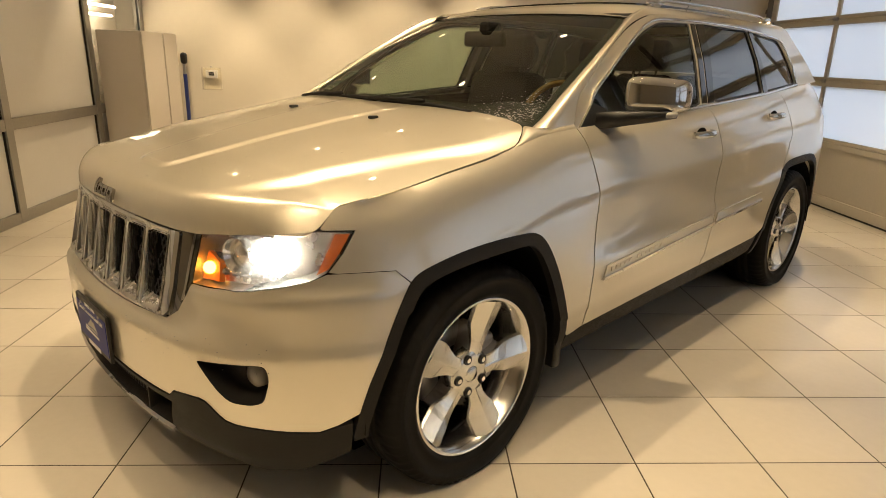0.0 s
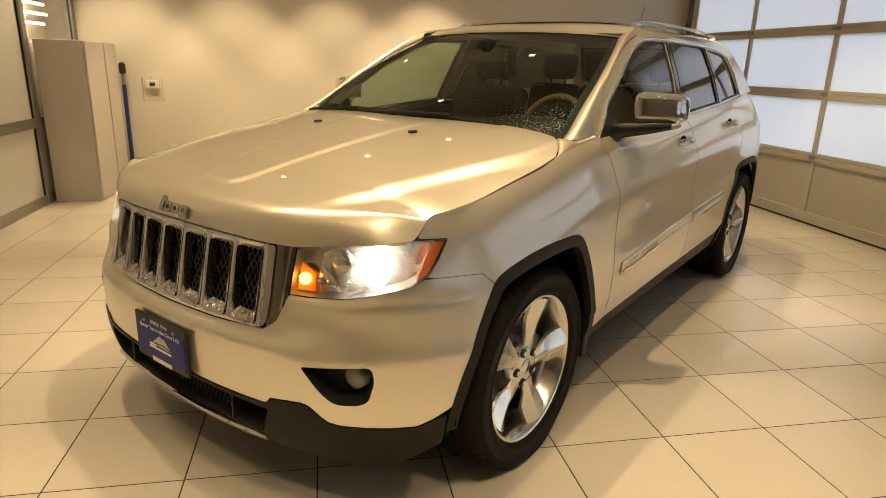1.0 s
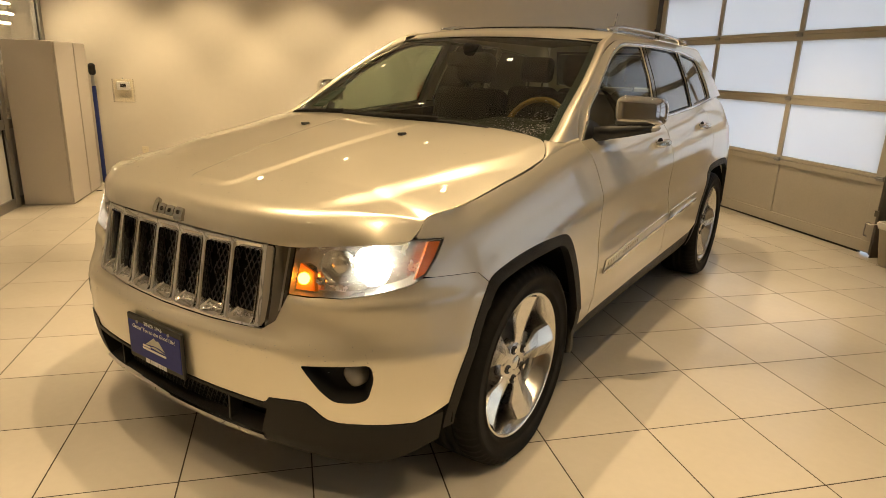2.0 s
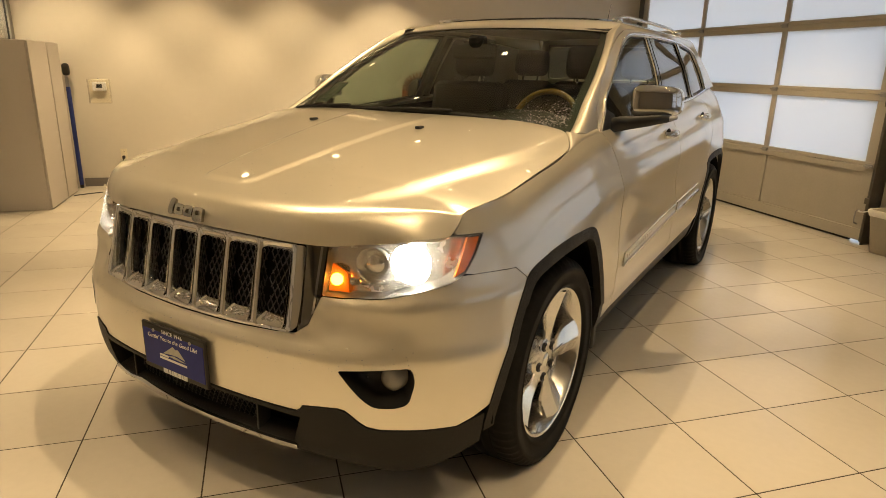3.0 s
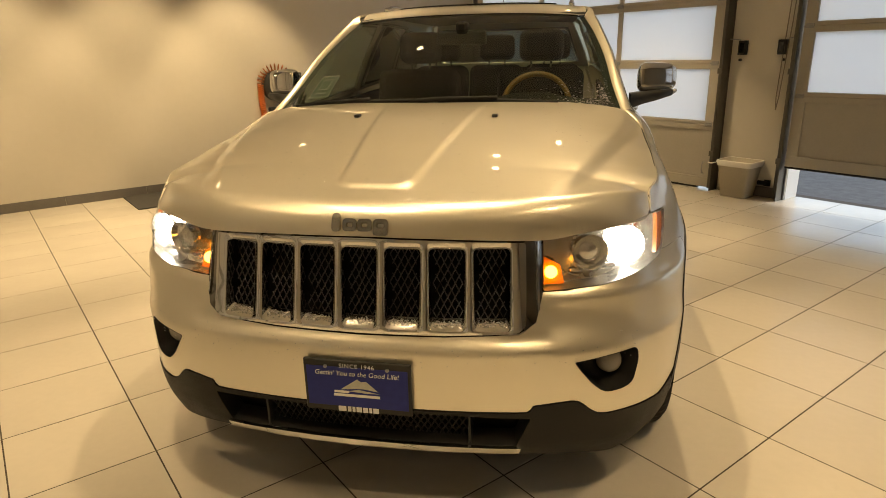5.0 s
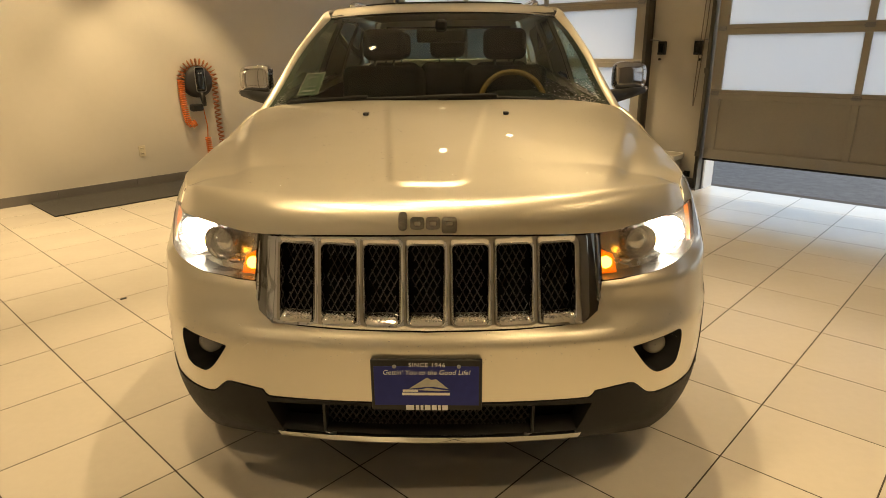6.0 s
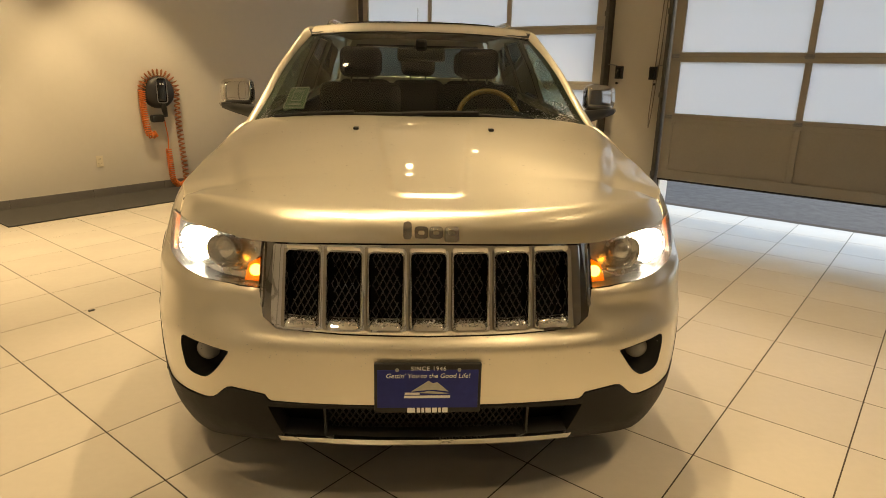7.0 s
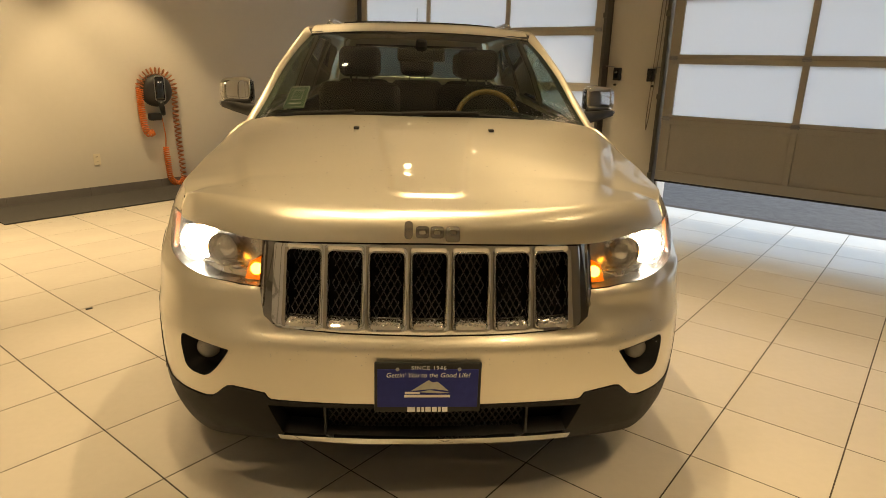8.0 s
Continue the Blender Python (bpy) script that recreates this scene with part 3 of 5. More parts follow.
bn = empty("waste_bin", Matrix.Translation((XR - 0.15, 1.715, 0)), "beige plastic waste bin with a clear liner", "waste bin")
bm = grid([bin_ring(0.0, 0.0, 0.0, 0), bin_ring(0.0, 0.085, 0.115, 0.03), bin_ring(0.008, 0.095, 0.125, 0.03), bin_ring(0.32, 0.125, 0.165, 0.035), bin_ring(0.33, 0.135, 0.175, 0.035), bin_ring(0.35, 0.135, 0.175, 0.035), bin_ring(0.352, 0.122, 0.162, 0.035), bin_ring(0.03, 0.09, 0.12, 0.03)], close=True)
part("body", bm, BINP, bn)
bm = grid([bin_ring(0.30, 0.129, 0.169, 0.035), bin_ring(0.345, 0.139, 0.179, 0.035), bin_ring(0.356, 0.131, 0.171, 0.035), bin_ring(0.25, 0.112, 0.15, 0.03)], close=True)
part("liner", bm, LINER, bn, "pale plastic liner folded over the rim")
part("liner_tie", tube(spline([(-0.12, 0.17, 0.33), (-0.14, 0.21, 0.315), (-0.13, 0.25, 0.318)], 4), 0.012, 6, flat=0.4), LINER, bn)

debris = tagged(part("debris", box(-1.80, 2.70, 0.0005, -1.765, 2.718, 0.006, 0.002), BLACK), "small dark scrap lying on the tile floor", "scrap")

# ---- car ----
CAR = Matrix(((0.66653, 0.74548, 0, -1.2024), (-0.74548, 0.66653, 0, 0.668), (0, 0, 1, -0.007), (0, 0, 0, 1)))
car = empty("car", CAR, "champagne metallic sport utility car with headlamps on, beaded with rain", "car")

# plan outline of the left half at bumper height, front to rear
HALF = [(0, -0.885), (0.16, -0.881), (0.32, -0.868), (0.48, -0.842), (0.62, -0.795), (0.748, -0.718), (0.853, -0.605), (0.924, -0.48), (0.953, -0.37), (0.964, -0.22), (0.966, 0.05), (0.957, 0.6), (0.95, 1.2), (0.95, 1.9),
        (0.955, 2.5), (0.957, 2.95), (0.94, 3.3), (0.88, 3.58), (0.76, 3.78), (0.55, 3.89), (0.3, 3.935), (0, 3.945)]
_c = np.array(spline(HALF, 24))
_s = np.concatenate([[0], np.cumsum(np.hypot(*np.diff(_c, axis=0).T))])
_t = np.gradient(_c, _s, axis=0)
_n = np.stack([_t[:, 1], -_t[:, 0]], 1)
_n /= np.linalg.norm(_n, axis=1)[:, None]
_mid = int(np.argmax(_c[:, 0]))


def sF(x):
    """Outline length at the front point with that half width."""
    return math.copysign(float(np.interp(abs(x), _c[:_mid, 0], _s[:_mid])), x)


def sS(y):
    """Outline length at the side point that far behind the front axle."""
    a = int(np.argmax(_c[:, 0] > 0.3))
    b = int(np.where(_c[:, 0] > 0.3)[0][-1])
    return float(np.interp(y, _c[a:b, 1], _s[a:b]))


TOP = smooth_interp([(-0.9, 0.905), (-0.62, 0.93), (-0.578, 0.942), (-0.55, 0.972), (-0.525, 0.996), (-0.46, 1.01), (-0.35, 1.02), (-0.245, 1.032), (-0.1, 1.055), (0.0, 1.068), (0.1, 1.083), (0.2, 1.103), (0.3, 1.125), (0.4, 1.14), (0.6, 1.15), (1.2, 1.165), (1.8, 1.192), (2.4, 1.222), (3.0, 1.258), (3.6, 1.29)])
ROLL = smooth_interp([(-0.3, 0.3), (-0.05, 0.165), (0.0, 0.118), (0.025, 0.091), (0.06, 0.066), (0.12, 0.038), (0.19, 0.013), (0.22, 0.003), (0.25, 0.0), (0.4, 0.0), (1.2, 0.0)])
FRONT = smooth_interp([(0.2, 0.075), (0.26, 0.05), (0.30, 0.026), (0.36, 0.011), (0.43, 0.003), (0.52, 0.0), (0.58, 0.0), (0.61, 0.0005), (0.62, 0.003), (0.632, 0.016), (0.645, 0.027), (0.66, 0.031), (0.68, 0.037), (0.74, 0.05), (0.8, 0.062), (0.9, 0.084), (0.95, 0.094), (1.0, 0.13)])
# under the lamps: a broad shelf, a hollow and a lip below the lens
SHELF = smooth_interp([(0.2, 0.075), (0.26, 0.05), (0.30, 0.026), (0.36, 0.010), (0.43, 0.002), (0.52, 0.0), (0.575, 0.0), (0.595, 0.001), (0.61, 0.004), (0.63, 0.014), (0.65, 0.027), (0.67, 0.040), (0.69, 0.049), (0.71, 0.054), (0.73, 0.056), (0.748, 0.0575), (0.755, 0.061), (0.762, 0.071), (0.770, 0.084), (0.8, 0.093), (0.9, 0.126), (0.95, 0.141), (1.0, 0.195)])
CORNER = smooth_interp([(0.2, 0.06), (0.3, 0.018), (0.42, 0.002), (0.58, 0.0), (0.605, 0.002), (0.64, 0.009), (0.7, 0.016), (0.74, 0.020), (0.765, 0.024), (0.782, 0.033), (0.8, 0.04), (0.94, 0.083), (1.0, 0.112)])
LOWER = smooth_interp([(0.2, 0.09), (0.28, 0.06), (0.36, 0.026), (0.45, 0.008), (0.6, 0.0), (2.0, 0.0)])


def smoothstep(a, b, v):
    t = min(max((v - a) / (b - a), 0), 1)
    return t * t * (3 - 2 * t)


HOLLOW = smooth_interp([(0.2, 0.0), (0.5, 0.0), (0.58, -0.004), (0.635, -0.005), (0.665, 0.0), (0.70, 0.009), (0.76, 0.013), (0.84, 0.010), (0.92, 0.002), (0.97, 0.0), (1.5, 0.0)])


def crease(y, z):
    """Hollow of the doors between the shoulder line and the ledge above the moulding."""
    w = smoothstep(0.4, 0.9, y) * smoothstep(3.6, 2.3, y)
    lift = 0.045 * (y - 0.6)
    return HOLLOW(z - lift * float(np.interp(z, [0.6, 0.95], [0.9, 1.2]))) * w


def M(s, z, out=0.0):
    """The lower body: outline length s (negative on the right side) and height z."""
    q = abs(s)
    x, y = np.interp(q, _s, _c[:, 0]), np.interp(q, _s, _c[:, 1])
    nx, ny = np.interp(q, _s, _n[:, 0]), np.interp(q, _s, _n[:, 1])
    front = FRONT(z) * (1 + (0.1 * min(x / 0.48, 1) ** 2 + 0.4 * smoothstep(0.46, 0.57, x)) * smoothstep(0.66, 0.76, z))
    g = smoothstep(0.505, 0.57, x)
    front = front * (1 - g) + SHELF(z) * g
    side = ROLL(TOP(y) - z) + LOWER(z) + crease(y, z) + 0.045 * smoothstep(2.2, 3.2, y) * smoothstep(0.5, 0.0, TOP(y) - z)
    a = smoothstep(0.56, 0.84, x) if y < 1 else 1.0
    b = smoothstep(-0.52, -0.2, y)
    d = front * (1 - a) + CORNER(z) * a * (1 - b) + side * b * a
    return Vector((math.copysign(x + nx * (out - d), s) if s else 0.0, y + ny * (out - d), z))


def mirror(bm):
    bm.transform(Matrix.Diagonal((-1, 1, 1, 1)))
    bmesh.ops.reverse_faces(bm, faces=bm.faces)
    return bm


def panel(name, outer, holes, mat, both=True, step=0.03, out=0.0, depth=0.015, f=None, parent=car, label=""):
    """A body panel, on both flanks if wanted. Returns the objects, left first."""
    f = f or (lambda u, v: M(u, v, out))
    obs = []
    for side in ((1, -1) if both else (1,)):
        bm = sheet(outer, holes, step, f, depth)
        if side < 0:
            bm = mirror(bm)
        p = parent[len(obs)] if isinstance(parent, list) else parent
        obs.append(part(name, bm, mat, p, label, recalc=False))
    return obs


def SY(pts):
    return [(sS(y), z) for y, z in pts]


def SX(pts):
    return [(sF(x), z) for x, z in pts]


def fine(y0, y1, dz=0.0, n=0.025):
    """Points along the shoulder from y0 to y1."""
    k = max(2, int(abs(y1 - y0) / n))
    return [(y0 + (y1 - y0) * i / k, TOP(y0 + (y1 - y0) * i / k) + dz) for i in range(k + 1)]


ARCH_F = [(-0.503, 0.335), (-0.498, 0.385), (-0.468, 0.496), (-0.425, 0.60), (-0.38, 0.697), (-0.339, 0.775), (-0.30, 0.808), (-0.223, 0.830), (-0.111, 0.845), (0.013, 0.851), (0.15, 0.848), (0.215, 0.836), (0.262, 0.806), (0.312, 0.748), (0.37, 0.655), (0.425, 0.535), (0.466, 0.41), (0.478, 0.285)]
ARCH_R = [(2.915 + y, z + 0.005) for y, z in [(-0.52, 0.30), (-0.495, 0.44), (-0.42, 0.62), (-0.32, 0.77), (-0.2, 0.84), (0.16, 0.85), (0.3, 0.815), (0.4, 0.72), (0.5, 0.5), (0.53, 0.36)]]
INNER_F = [(0.448 * math.cos(a), 0.365 + 0.438 * math.sin(a)) for a in [math.pi + 0.18 - (math.pi + 0.36) * i / 24 for i in range(25)]]
INNER_R = [(2.915 + 0.455 * math.cos(a), 0.372 + 0.438 * math.sin(a)) for a in [math.pi + 0.18 - (math.pi + 0.36) * i / 24 for i in range(25)]]
af, ar = [tuple(p) for p in spline(ARCH_F, 5)], [tuple(p) for p in spline(ARCH_R, 5)]

HL = [(0.537, 0.908), (0.530, 0.765), (0.60, 0.766), (0.70, 0.775), (0.79, 0.796), (0.86, 0.816), (0.884, 0.834), (0.905, 0.88), (0.9235, 0.9355), (0.87, 0.938), (0.80, 0.934), (0.7, 0.924), (0.6, 0.914)]
GRILLE = [(-0.531, 0.902), (-0.526, 0.757), (-0.502, 0.688), (-0.458, 0.662), (-0.25, 0.653), (0, 0.650), (0.25, 0.653), (0.458, 0.662), (0.502, 0.688), (0.526, 0.757), (0.531, 0.902), (0.25, 0.912), (0, 0.916), (-0.25, 0.912)]
FOG = [(0.600, 0.576), (0.69, 0.583), (0.776, 0.588), (0.783, 0.545), (0.770, 0.478), (0.745, 0.466), (0.69, 0.466), (0.655, 0.498), (0.624, 0.540)]
FOGR = rounded(SX(FOG), [0.008, 0.02, 0.022, 0.02, 0.02, 0.02, 0.03, 0.02, 0.02], 4)

# bumper skin
CLADLINE = [(0, 0.433), (0.25, 0.431), (0.474, 0.429), (0.484, 0.436), (0.492, 0.449), (0.55, 0.455), (0.597, 0.457), (0.616, 0.452), (0.630, 0.441), (0.655, 0.416), (0.672, 0.403), (0.70, 0.395), (0.75, 0.391), (0.81, 0.384), (0.865, 0.379), (0.892, 0.395)]
half = SX([(0, 0.645), (0.25, 0.648), (0.458, 0.657), (0.5, 0.686), (0.522, 0.754), (0.53, 0.7625), (0.60, 0.763), (0.70, 0.772), (0.79, 0.793), (0.858, 0.8125), (0.884, 0.829)]) + SY([(-0.53, 0.8285), (-0.43, 0.8265), (-0.368, 0.8235), (-0.329, 0.786)])
half += SY([p for p in af if p[1] < 0.78 and p[0] < 0 and p[1] > 0.405][::-1]) + SX([(x, z + 0.002) for x, z in CLADLINE[::-1]])
bump_poly = half + [(-s, z) for s, z in half[::-1] if abs(s) > 1e-6]
bumper = panel("bumper_skin", bump_poly, [FOGR, [(-s, z) for s, z in FOGR[::-1]]], BODY, both=False, step=0.013)[0]
# lower fascia of grained plastic, with the opening for the lower grille
half = SX([(x, z - 0.002) for x, z in CLADLINE]) + SY([(-0.507, 0.40), (-0.512, 0.30)]) + SX([(0.83, 0.235), (0.75, 0.225), (0.6, 0.25), (0.48, 0.268), (0.25, 0.272), (0, 0.274)])
low_poly = half + [(-s, z) for s, z in half[::-1] if abs(s) > 1e-6]
hole = SX([(-0.45, 0.312), (0, 0.316), (0.45, 0.312), (0.485, 0.41), (0.25, 0.420), (0, 0.422), (-0.25, 0.420), (-0.485, 0.41)])
panel("lower_fascia", low_poly, [hole], CLAD, both=False, step=0.026, out=0.004, depth=0.06, label="dark grey grained plastic lower fascia")
panel("lip_trim", SX([(-0.458, 0.283), (-0.25, 0.284), (0, 0.284), (0.25, 0.284), (0.458, 0.283), (0.462, 0.306), (0.25, 0.310), (0, 0.311), (-0.25, 0.310), (-0.462, 0.306)]), [], CHROME, both=False, step=0.02, out=0.014, depth=0.012, label="bright chrome strip along the front lip")
# near-black sheet standing in for the shade inside the duct
panel("duct_backing", SX([(-0.5, 0.29), (0.5, 0.29), (0.5, 0.43), (-0.5, 0.43)]), [], SHADE, both=False, step=0.05, out=-0.07, depth=0)


def lattice(x0, x1, z0, z1, f, pitch, slope, r, bm=None):
    """Crossed diagonal bars, as of expanded metal, within a rectangle."""
    bm = bm or bmesh.new()
    h = z1 - z0
    for sg in (1, -1):
        k = int((x1 - x0 + h * slope) / pitch) + 3
        for i in range(-k, k + 1):
            pts = []
            for j in range(9):
                z = z0 + h * j / 8
                x = (x0 + x1) / 2 + i * pitch + sg * (z - z0 - h / 2) * slope
                if x0 <= x <= x1:
                    pts.append(f(x, z))
            if len(pts) > 1:
                tube(pts, r, 4, bm=bm)
    return bm


part("lower_mesh", lattice(-0.31, 0.31, 0.325, 0.418, lambda x, z: M(sF(x), z, -0.035), 0.021, 0.62, 0.0022), BLACK, car)
for sg in (1, -1):
    part("duct_post", box(sg * 0.312 - 0.004, -0.85, 0.315, sg * 0.312 + 0.004, -0.80, 0.42, 0.002), BLACK, car)

# fenders, doors, quarter panels
fen = SY([(-0.53, 0.830), (-0.43, 0.828), (-0.366, 0.825), (-0.326, 0.788)] + [p for p in af if p[0] > -0.324 and (p[1] > 0.787 or (p[0] > 0 and p[1] > 0.37))] + [(0.49, 0.372), (0.52, 0.372), (0.585, 0.385), (0.598, 0.6), (0.59, 0.95), (0.575, 1.149)])
fen += SY(fine(0.55, -0.57, -0.001, 0.012)) + SX([(0.88, 0.9415), (0.926, 0.9385), (0.908, 0.88), (0.887, 0.834)])
panel("fender", fen, [], BODY, step=0.022)
d1 = SY([(0.592, 0.385), (1.0, 0.393), (1.64, 0.408), (1.685, 0.6), (1.70, 1.0), (1.705, TOP(1.705))] + fine(1.69, 0.582)) + SY([(0.597, 0.95), (0.605, 0.6)])
door_f = panel("front_door", d1, [], BODY)
d2 = SY([(1.646, 0.408), (2.0, 0.418), (2.33, 0.43), (2.395, 0.45)] + [p for p in ar if p[1] > 0.46 and p[0] < 2.60] + [(2.66, 0.90), (2.69, 1.0), (2.69, TOP(2.69))] + fine(2.67, 1.712)) + SY([(1.707, 1.0), (1.692, 0.6)])
door_r = panel("rear_door", d2, [], BODY)
q = SY([(2.697, TOP(2.697)), (2.697, 1.0), (2.667, 0.90), (2.62, 0.80)] + [p for p in ar if p[0] > 2.63] + [(3.5, 0.36), (3.75, 0.36), (3.75, 1.29)] + fine(3.6, 2.72))
panel("quarter_panel", q, [], BODY)
panel("rear_skin", [(sS(3.745), 0.36), (_s[-1], 0.36), (_s[-1], 1.29), (sS(3.745), 1.29)], [], BODY, step=0.05)
panel("sill_cladding", SY([(0.50, 0.366), (0.585, 0.378), (1.64, 0.402), (2.33, 0.424), (2.395, 0.442), (2.37, 0.33), (2.2, 0.31), (0.5, 0.285)]), [], CLAD, out=-0.006, depth=0.04)

# arch mouldings and wheel wells
for outer_a, inner_a, cy in ((af, INNER_F, 0.0), (ar, INNER_R, 2.915)):
    inn = []
    for p in outer_a:
        v = np.array([cy, 0.42]) - np.array(p)
        v[1] *= 0.9
        inn.append(tuple(np.array(p) + v / np.linalg.norm(v) * (0.038 if p[1] < 0.72 and p[0] < cy else 0.046)))
    poly = SY(list(outer_a)) + SY(inn[::-1])
    panel("arch_moulding", poly, [], CLAD, out=0.003, depth=0.03, step=0.02, label="dark grey plastic wheel arch moulding")
    for sg in (1, -1):
        rows = []
        for i in range(25):
            a = math.pi + 0.04 - (math.pi + 0.08) * i / 24
            rows.append([(sg * x, cy + 0.475 * math.cos(a), 0.37 + 0.462 * math.sin(a)) for x in (0.56, 0.7, 0.925)])
        # wells coloured near-black, as deep shade would leave them
        part("wheel_well", grid(rows), SHADE, car)
        part("well_wall", cyl((sg * 0.555, cy, 0.38), (sg * 0.56, cy, 0.38), 0.45, n=32), SHADE, car)
for sg in (1, -1):
    part("mud_guard", box(sg * 0.83 - 0.105, 0.425, 0.245, sg * 0.83 + 0.105, 0.468, 0.52, 0.014, segments=4), BLACK, car, "black wheel well flap")

# side mouldings with a bright lower strip
LZ = lambda y: 0.598 + 0.055 * (y - 0.67)
for nm, a, b, dz0, dz1, m_, o in (("door_moulding", 0.68, 1.67, -0.022, 0.022, BODY, 0.006), ("door_moulding", 1.71, 2.28, -0.022, 0.022, BODY, 0.006), ("moulding_strip", 0.665, 1.675, -0.034, -0.022, CHROME, 0.013), ("moulding_strip", 1.705, 2.29, -0.034, -0.022, CHROME, 0.013)):
    panel(nm, SY([(a, LZ(a) + dz0), (b, LZ(b) + dz0), (b, LZ(b) + dz1 * 0.9), (a + 0.01, LZ(a) + dz1)]), [], m_, out=o, depth=0.012, step=0.03, parent=door_f if b < 1.7 else door_r)
for i in range(13):
    if i == 5:
        continue
    y = 0.72 + i * 0.034
    bar = sheet(SY([(y, LZ(y) - 0.010), (y + 0.021, LZ(y) - 0.010), (y + 0.021, LZ(y) + 0.008), (y, LZ(y) + 0.008)]), [], 0.03, lambda u, v: M(u, v, 0.0095), 0.003)
    part("badge_bar", bar, BODY, door_f[0], recalc=False)

# door handles
for obs, cy, cz in ((door_f, 1.52, 1.075), (door_r, 2.43, 1.118)):
    for i, sg in enumerate((1, -1)):
        bx = M(sS(cy), cz).x
        h = part("handle", tube([(sg * (bx + a), cy + b, cz + c) for a, b, c in ((0.0, -0.10, 0), (0.022, -0.09, 0), (0.034, -0.05, 0.001), (0.037, 0.0, 0.002), (0.034, 0.05, 0.001), (0.022, 0.085, 0), (0.0, 0.095, 0))], 0.014, 10, flat=1.25), CHROME, obs[i], "chrome pull handle")
        # shallow near-black bulge painted in for the shade of the handle's recess
        cup = bmesh.new()
        bmesh.ops.create_uvsphere(cup, u_segments=16, v_segments=8, radius=1)
        cup.transform(Matrix.Translation((sg * (bx + 0.001), cy - 0.01, cz)) @ Matrix.Diagonal((0.006, 0.055, 0.03, 1)))
        part("handle_shade", cup, SHADE, obs[i], smooth=True)

# hood with its raised centre
ZE = smooth_interp([(0, 0.921), (0.25, 0.917), (0.4, 0.912), (0.5, 0.9085), (0.55, 0.911), (0.6, 0.9175), (0.7, 0.928), (0.8, 0.940), (0.9, 0.96), (1.0, 0.97)])
FE = smooth_interp([(0, -0.812), (0.15, -0.807), (0.3, -0.794), (0.42, -0.774), (0.5, -0.748), (0.58, -0.714), (0.66, -0.672), (0.73, -0.628), (0.78, -0.576), (0.82, -0.51), (0.85, -0.455), (0.9, -0.36)])
ZC = smooth_interp([(-0.9, 0.965), (-0.8, 0.993), (-0.72, 1.012), (-0.5, 1.054), (-0.25, 1.104), (0.066, 1.157), (0.33, 1.192), (0.6, 1.215)])


ROUND = 0.07     # depth of the hood's rounded nose


def squareness(a):
    """How square the nose is: full in the middle, a plain slope at the corners."""
    return 2.4 - 1.35 * smoothstep(0.5, 0.79, a)



_sd = [M(sS(-0.575 + 0.0125 * i), TOP(-0.575 + 0.0125 * i)) for i in range(90)]
XS, ZS = interp([(p.y, p.x) for p in _sd]), interp([(p.y, p.z) for p in _sd])


def hood_skin(x, y):
    """The hood over an even grid: the nose's depth is spread along its curve."""
    r = y - FE(abs(x))
    if r < ROUND:
        y = FE(abs(x)) + ROUND * (1 - math.cos(math.pi / 2 * max(r, 0) / ROUND) ** (2 / squareness(abs(x))))
    return hood(x, y)


CREASE = smooth_interp([(-0.9, 0.30), (-0.76, 0.40), (-0.715, 0.46), (-0.64, 0.522), (-0.45, 0.60), (0.05, 0.752), (0.25, 0.785), (0.4, 0.80)])


def hood(x, y):
    a = abs(x)
    edge = min(a / XS(y), 1.1)
    z = ZC(y) - (ZC(y) - ZS(max(y, -0.468))) * edge ** 3.8
    t = (y - FE(a)) / ROUND
    if t < 1:
        t = max(t, 0.0)
        z = ZE(a) + (z - ZE(a)) * max(0, 1 - (1 - t) ** squareness(a)) ** (1 / squareness(a))
    hw = 0.112 + 0.11 * (y + 0.65)
    px, py = a - hw, -0.654 - y
    d = math.hypot(max(px + 0.045, 0), max(py + 0.045, 0)) - 0.045 + min(max(px, py) + 0.045, 0)
    c = smoothstep(0.011, -0.011, d) * smoothstep(0.35, 0.0, y)
    z += 0.0075 * c
    # soft creases towards the sides
    k = CREASE(y)
    z += (0.017 * smoothstep(k + 0.055, k - 0.015, a) - 0.012 * (1 - min(edge, 1) ** 4)) * smoothstep(-0.72, -0.5, y)
    # the corner settles onto the fender
    z -= 0.0085 * smoothstep(-0.462, -0.482, y) * smoothstep(0.72, 0.80, a)
    return Vector((x, y, z))


hf = [(0.0125 * i, FE(0.0125 * i)) for i in range(76) if 0.0125 * i < 0.79]
hs = [(p.x - 0.0042 - 0.0035 * smoothstep(-0.3, 0.1, p.y), p.y) for p in _sd if p.y < 0.19]
hb = [(0.837, 0.225), (0.824, 0.262), (0.803, 0.30), (0.78, 0.33), (0.755, 0.348), (0.69, 0.360), (0.5, 0.362), (0.3, 0.335), (0.15, 0.325), (0, 0.322)]
hh = hf + hs + hb
hood_ob = panel("hood", hh + [(-x, y) for x, y in hh[::-1] if x > 1e-6], [], BODY, both=False, step=0.0095, f=hood_skin, depth=0.01)[0]
# flange of the fender that carries the hood's edge
for sg in (1, -1):
    rows = [[(sg * (p.x + a), p.y + b, p.z + c) for a, b, c in ((-0.001, 0, -0.003), (-0.010, 0.004, -0.012), (-0.05, 0.012, -0.02))] for p in _sd if p.y < 0.3]
    part("fender_flange", grid(rows), BLACK, car, smooth=True)
for x in (0.279, -0.279):
    z = hood(x, 0.066).z
    nz = box(x - 0.011, 0.048, z - 0.002, x + 0.011, 0.084, z + 0.010, 0.004)
    part("washer_jet", nz, BLACK, hood_ob, "small black washer jet")

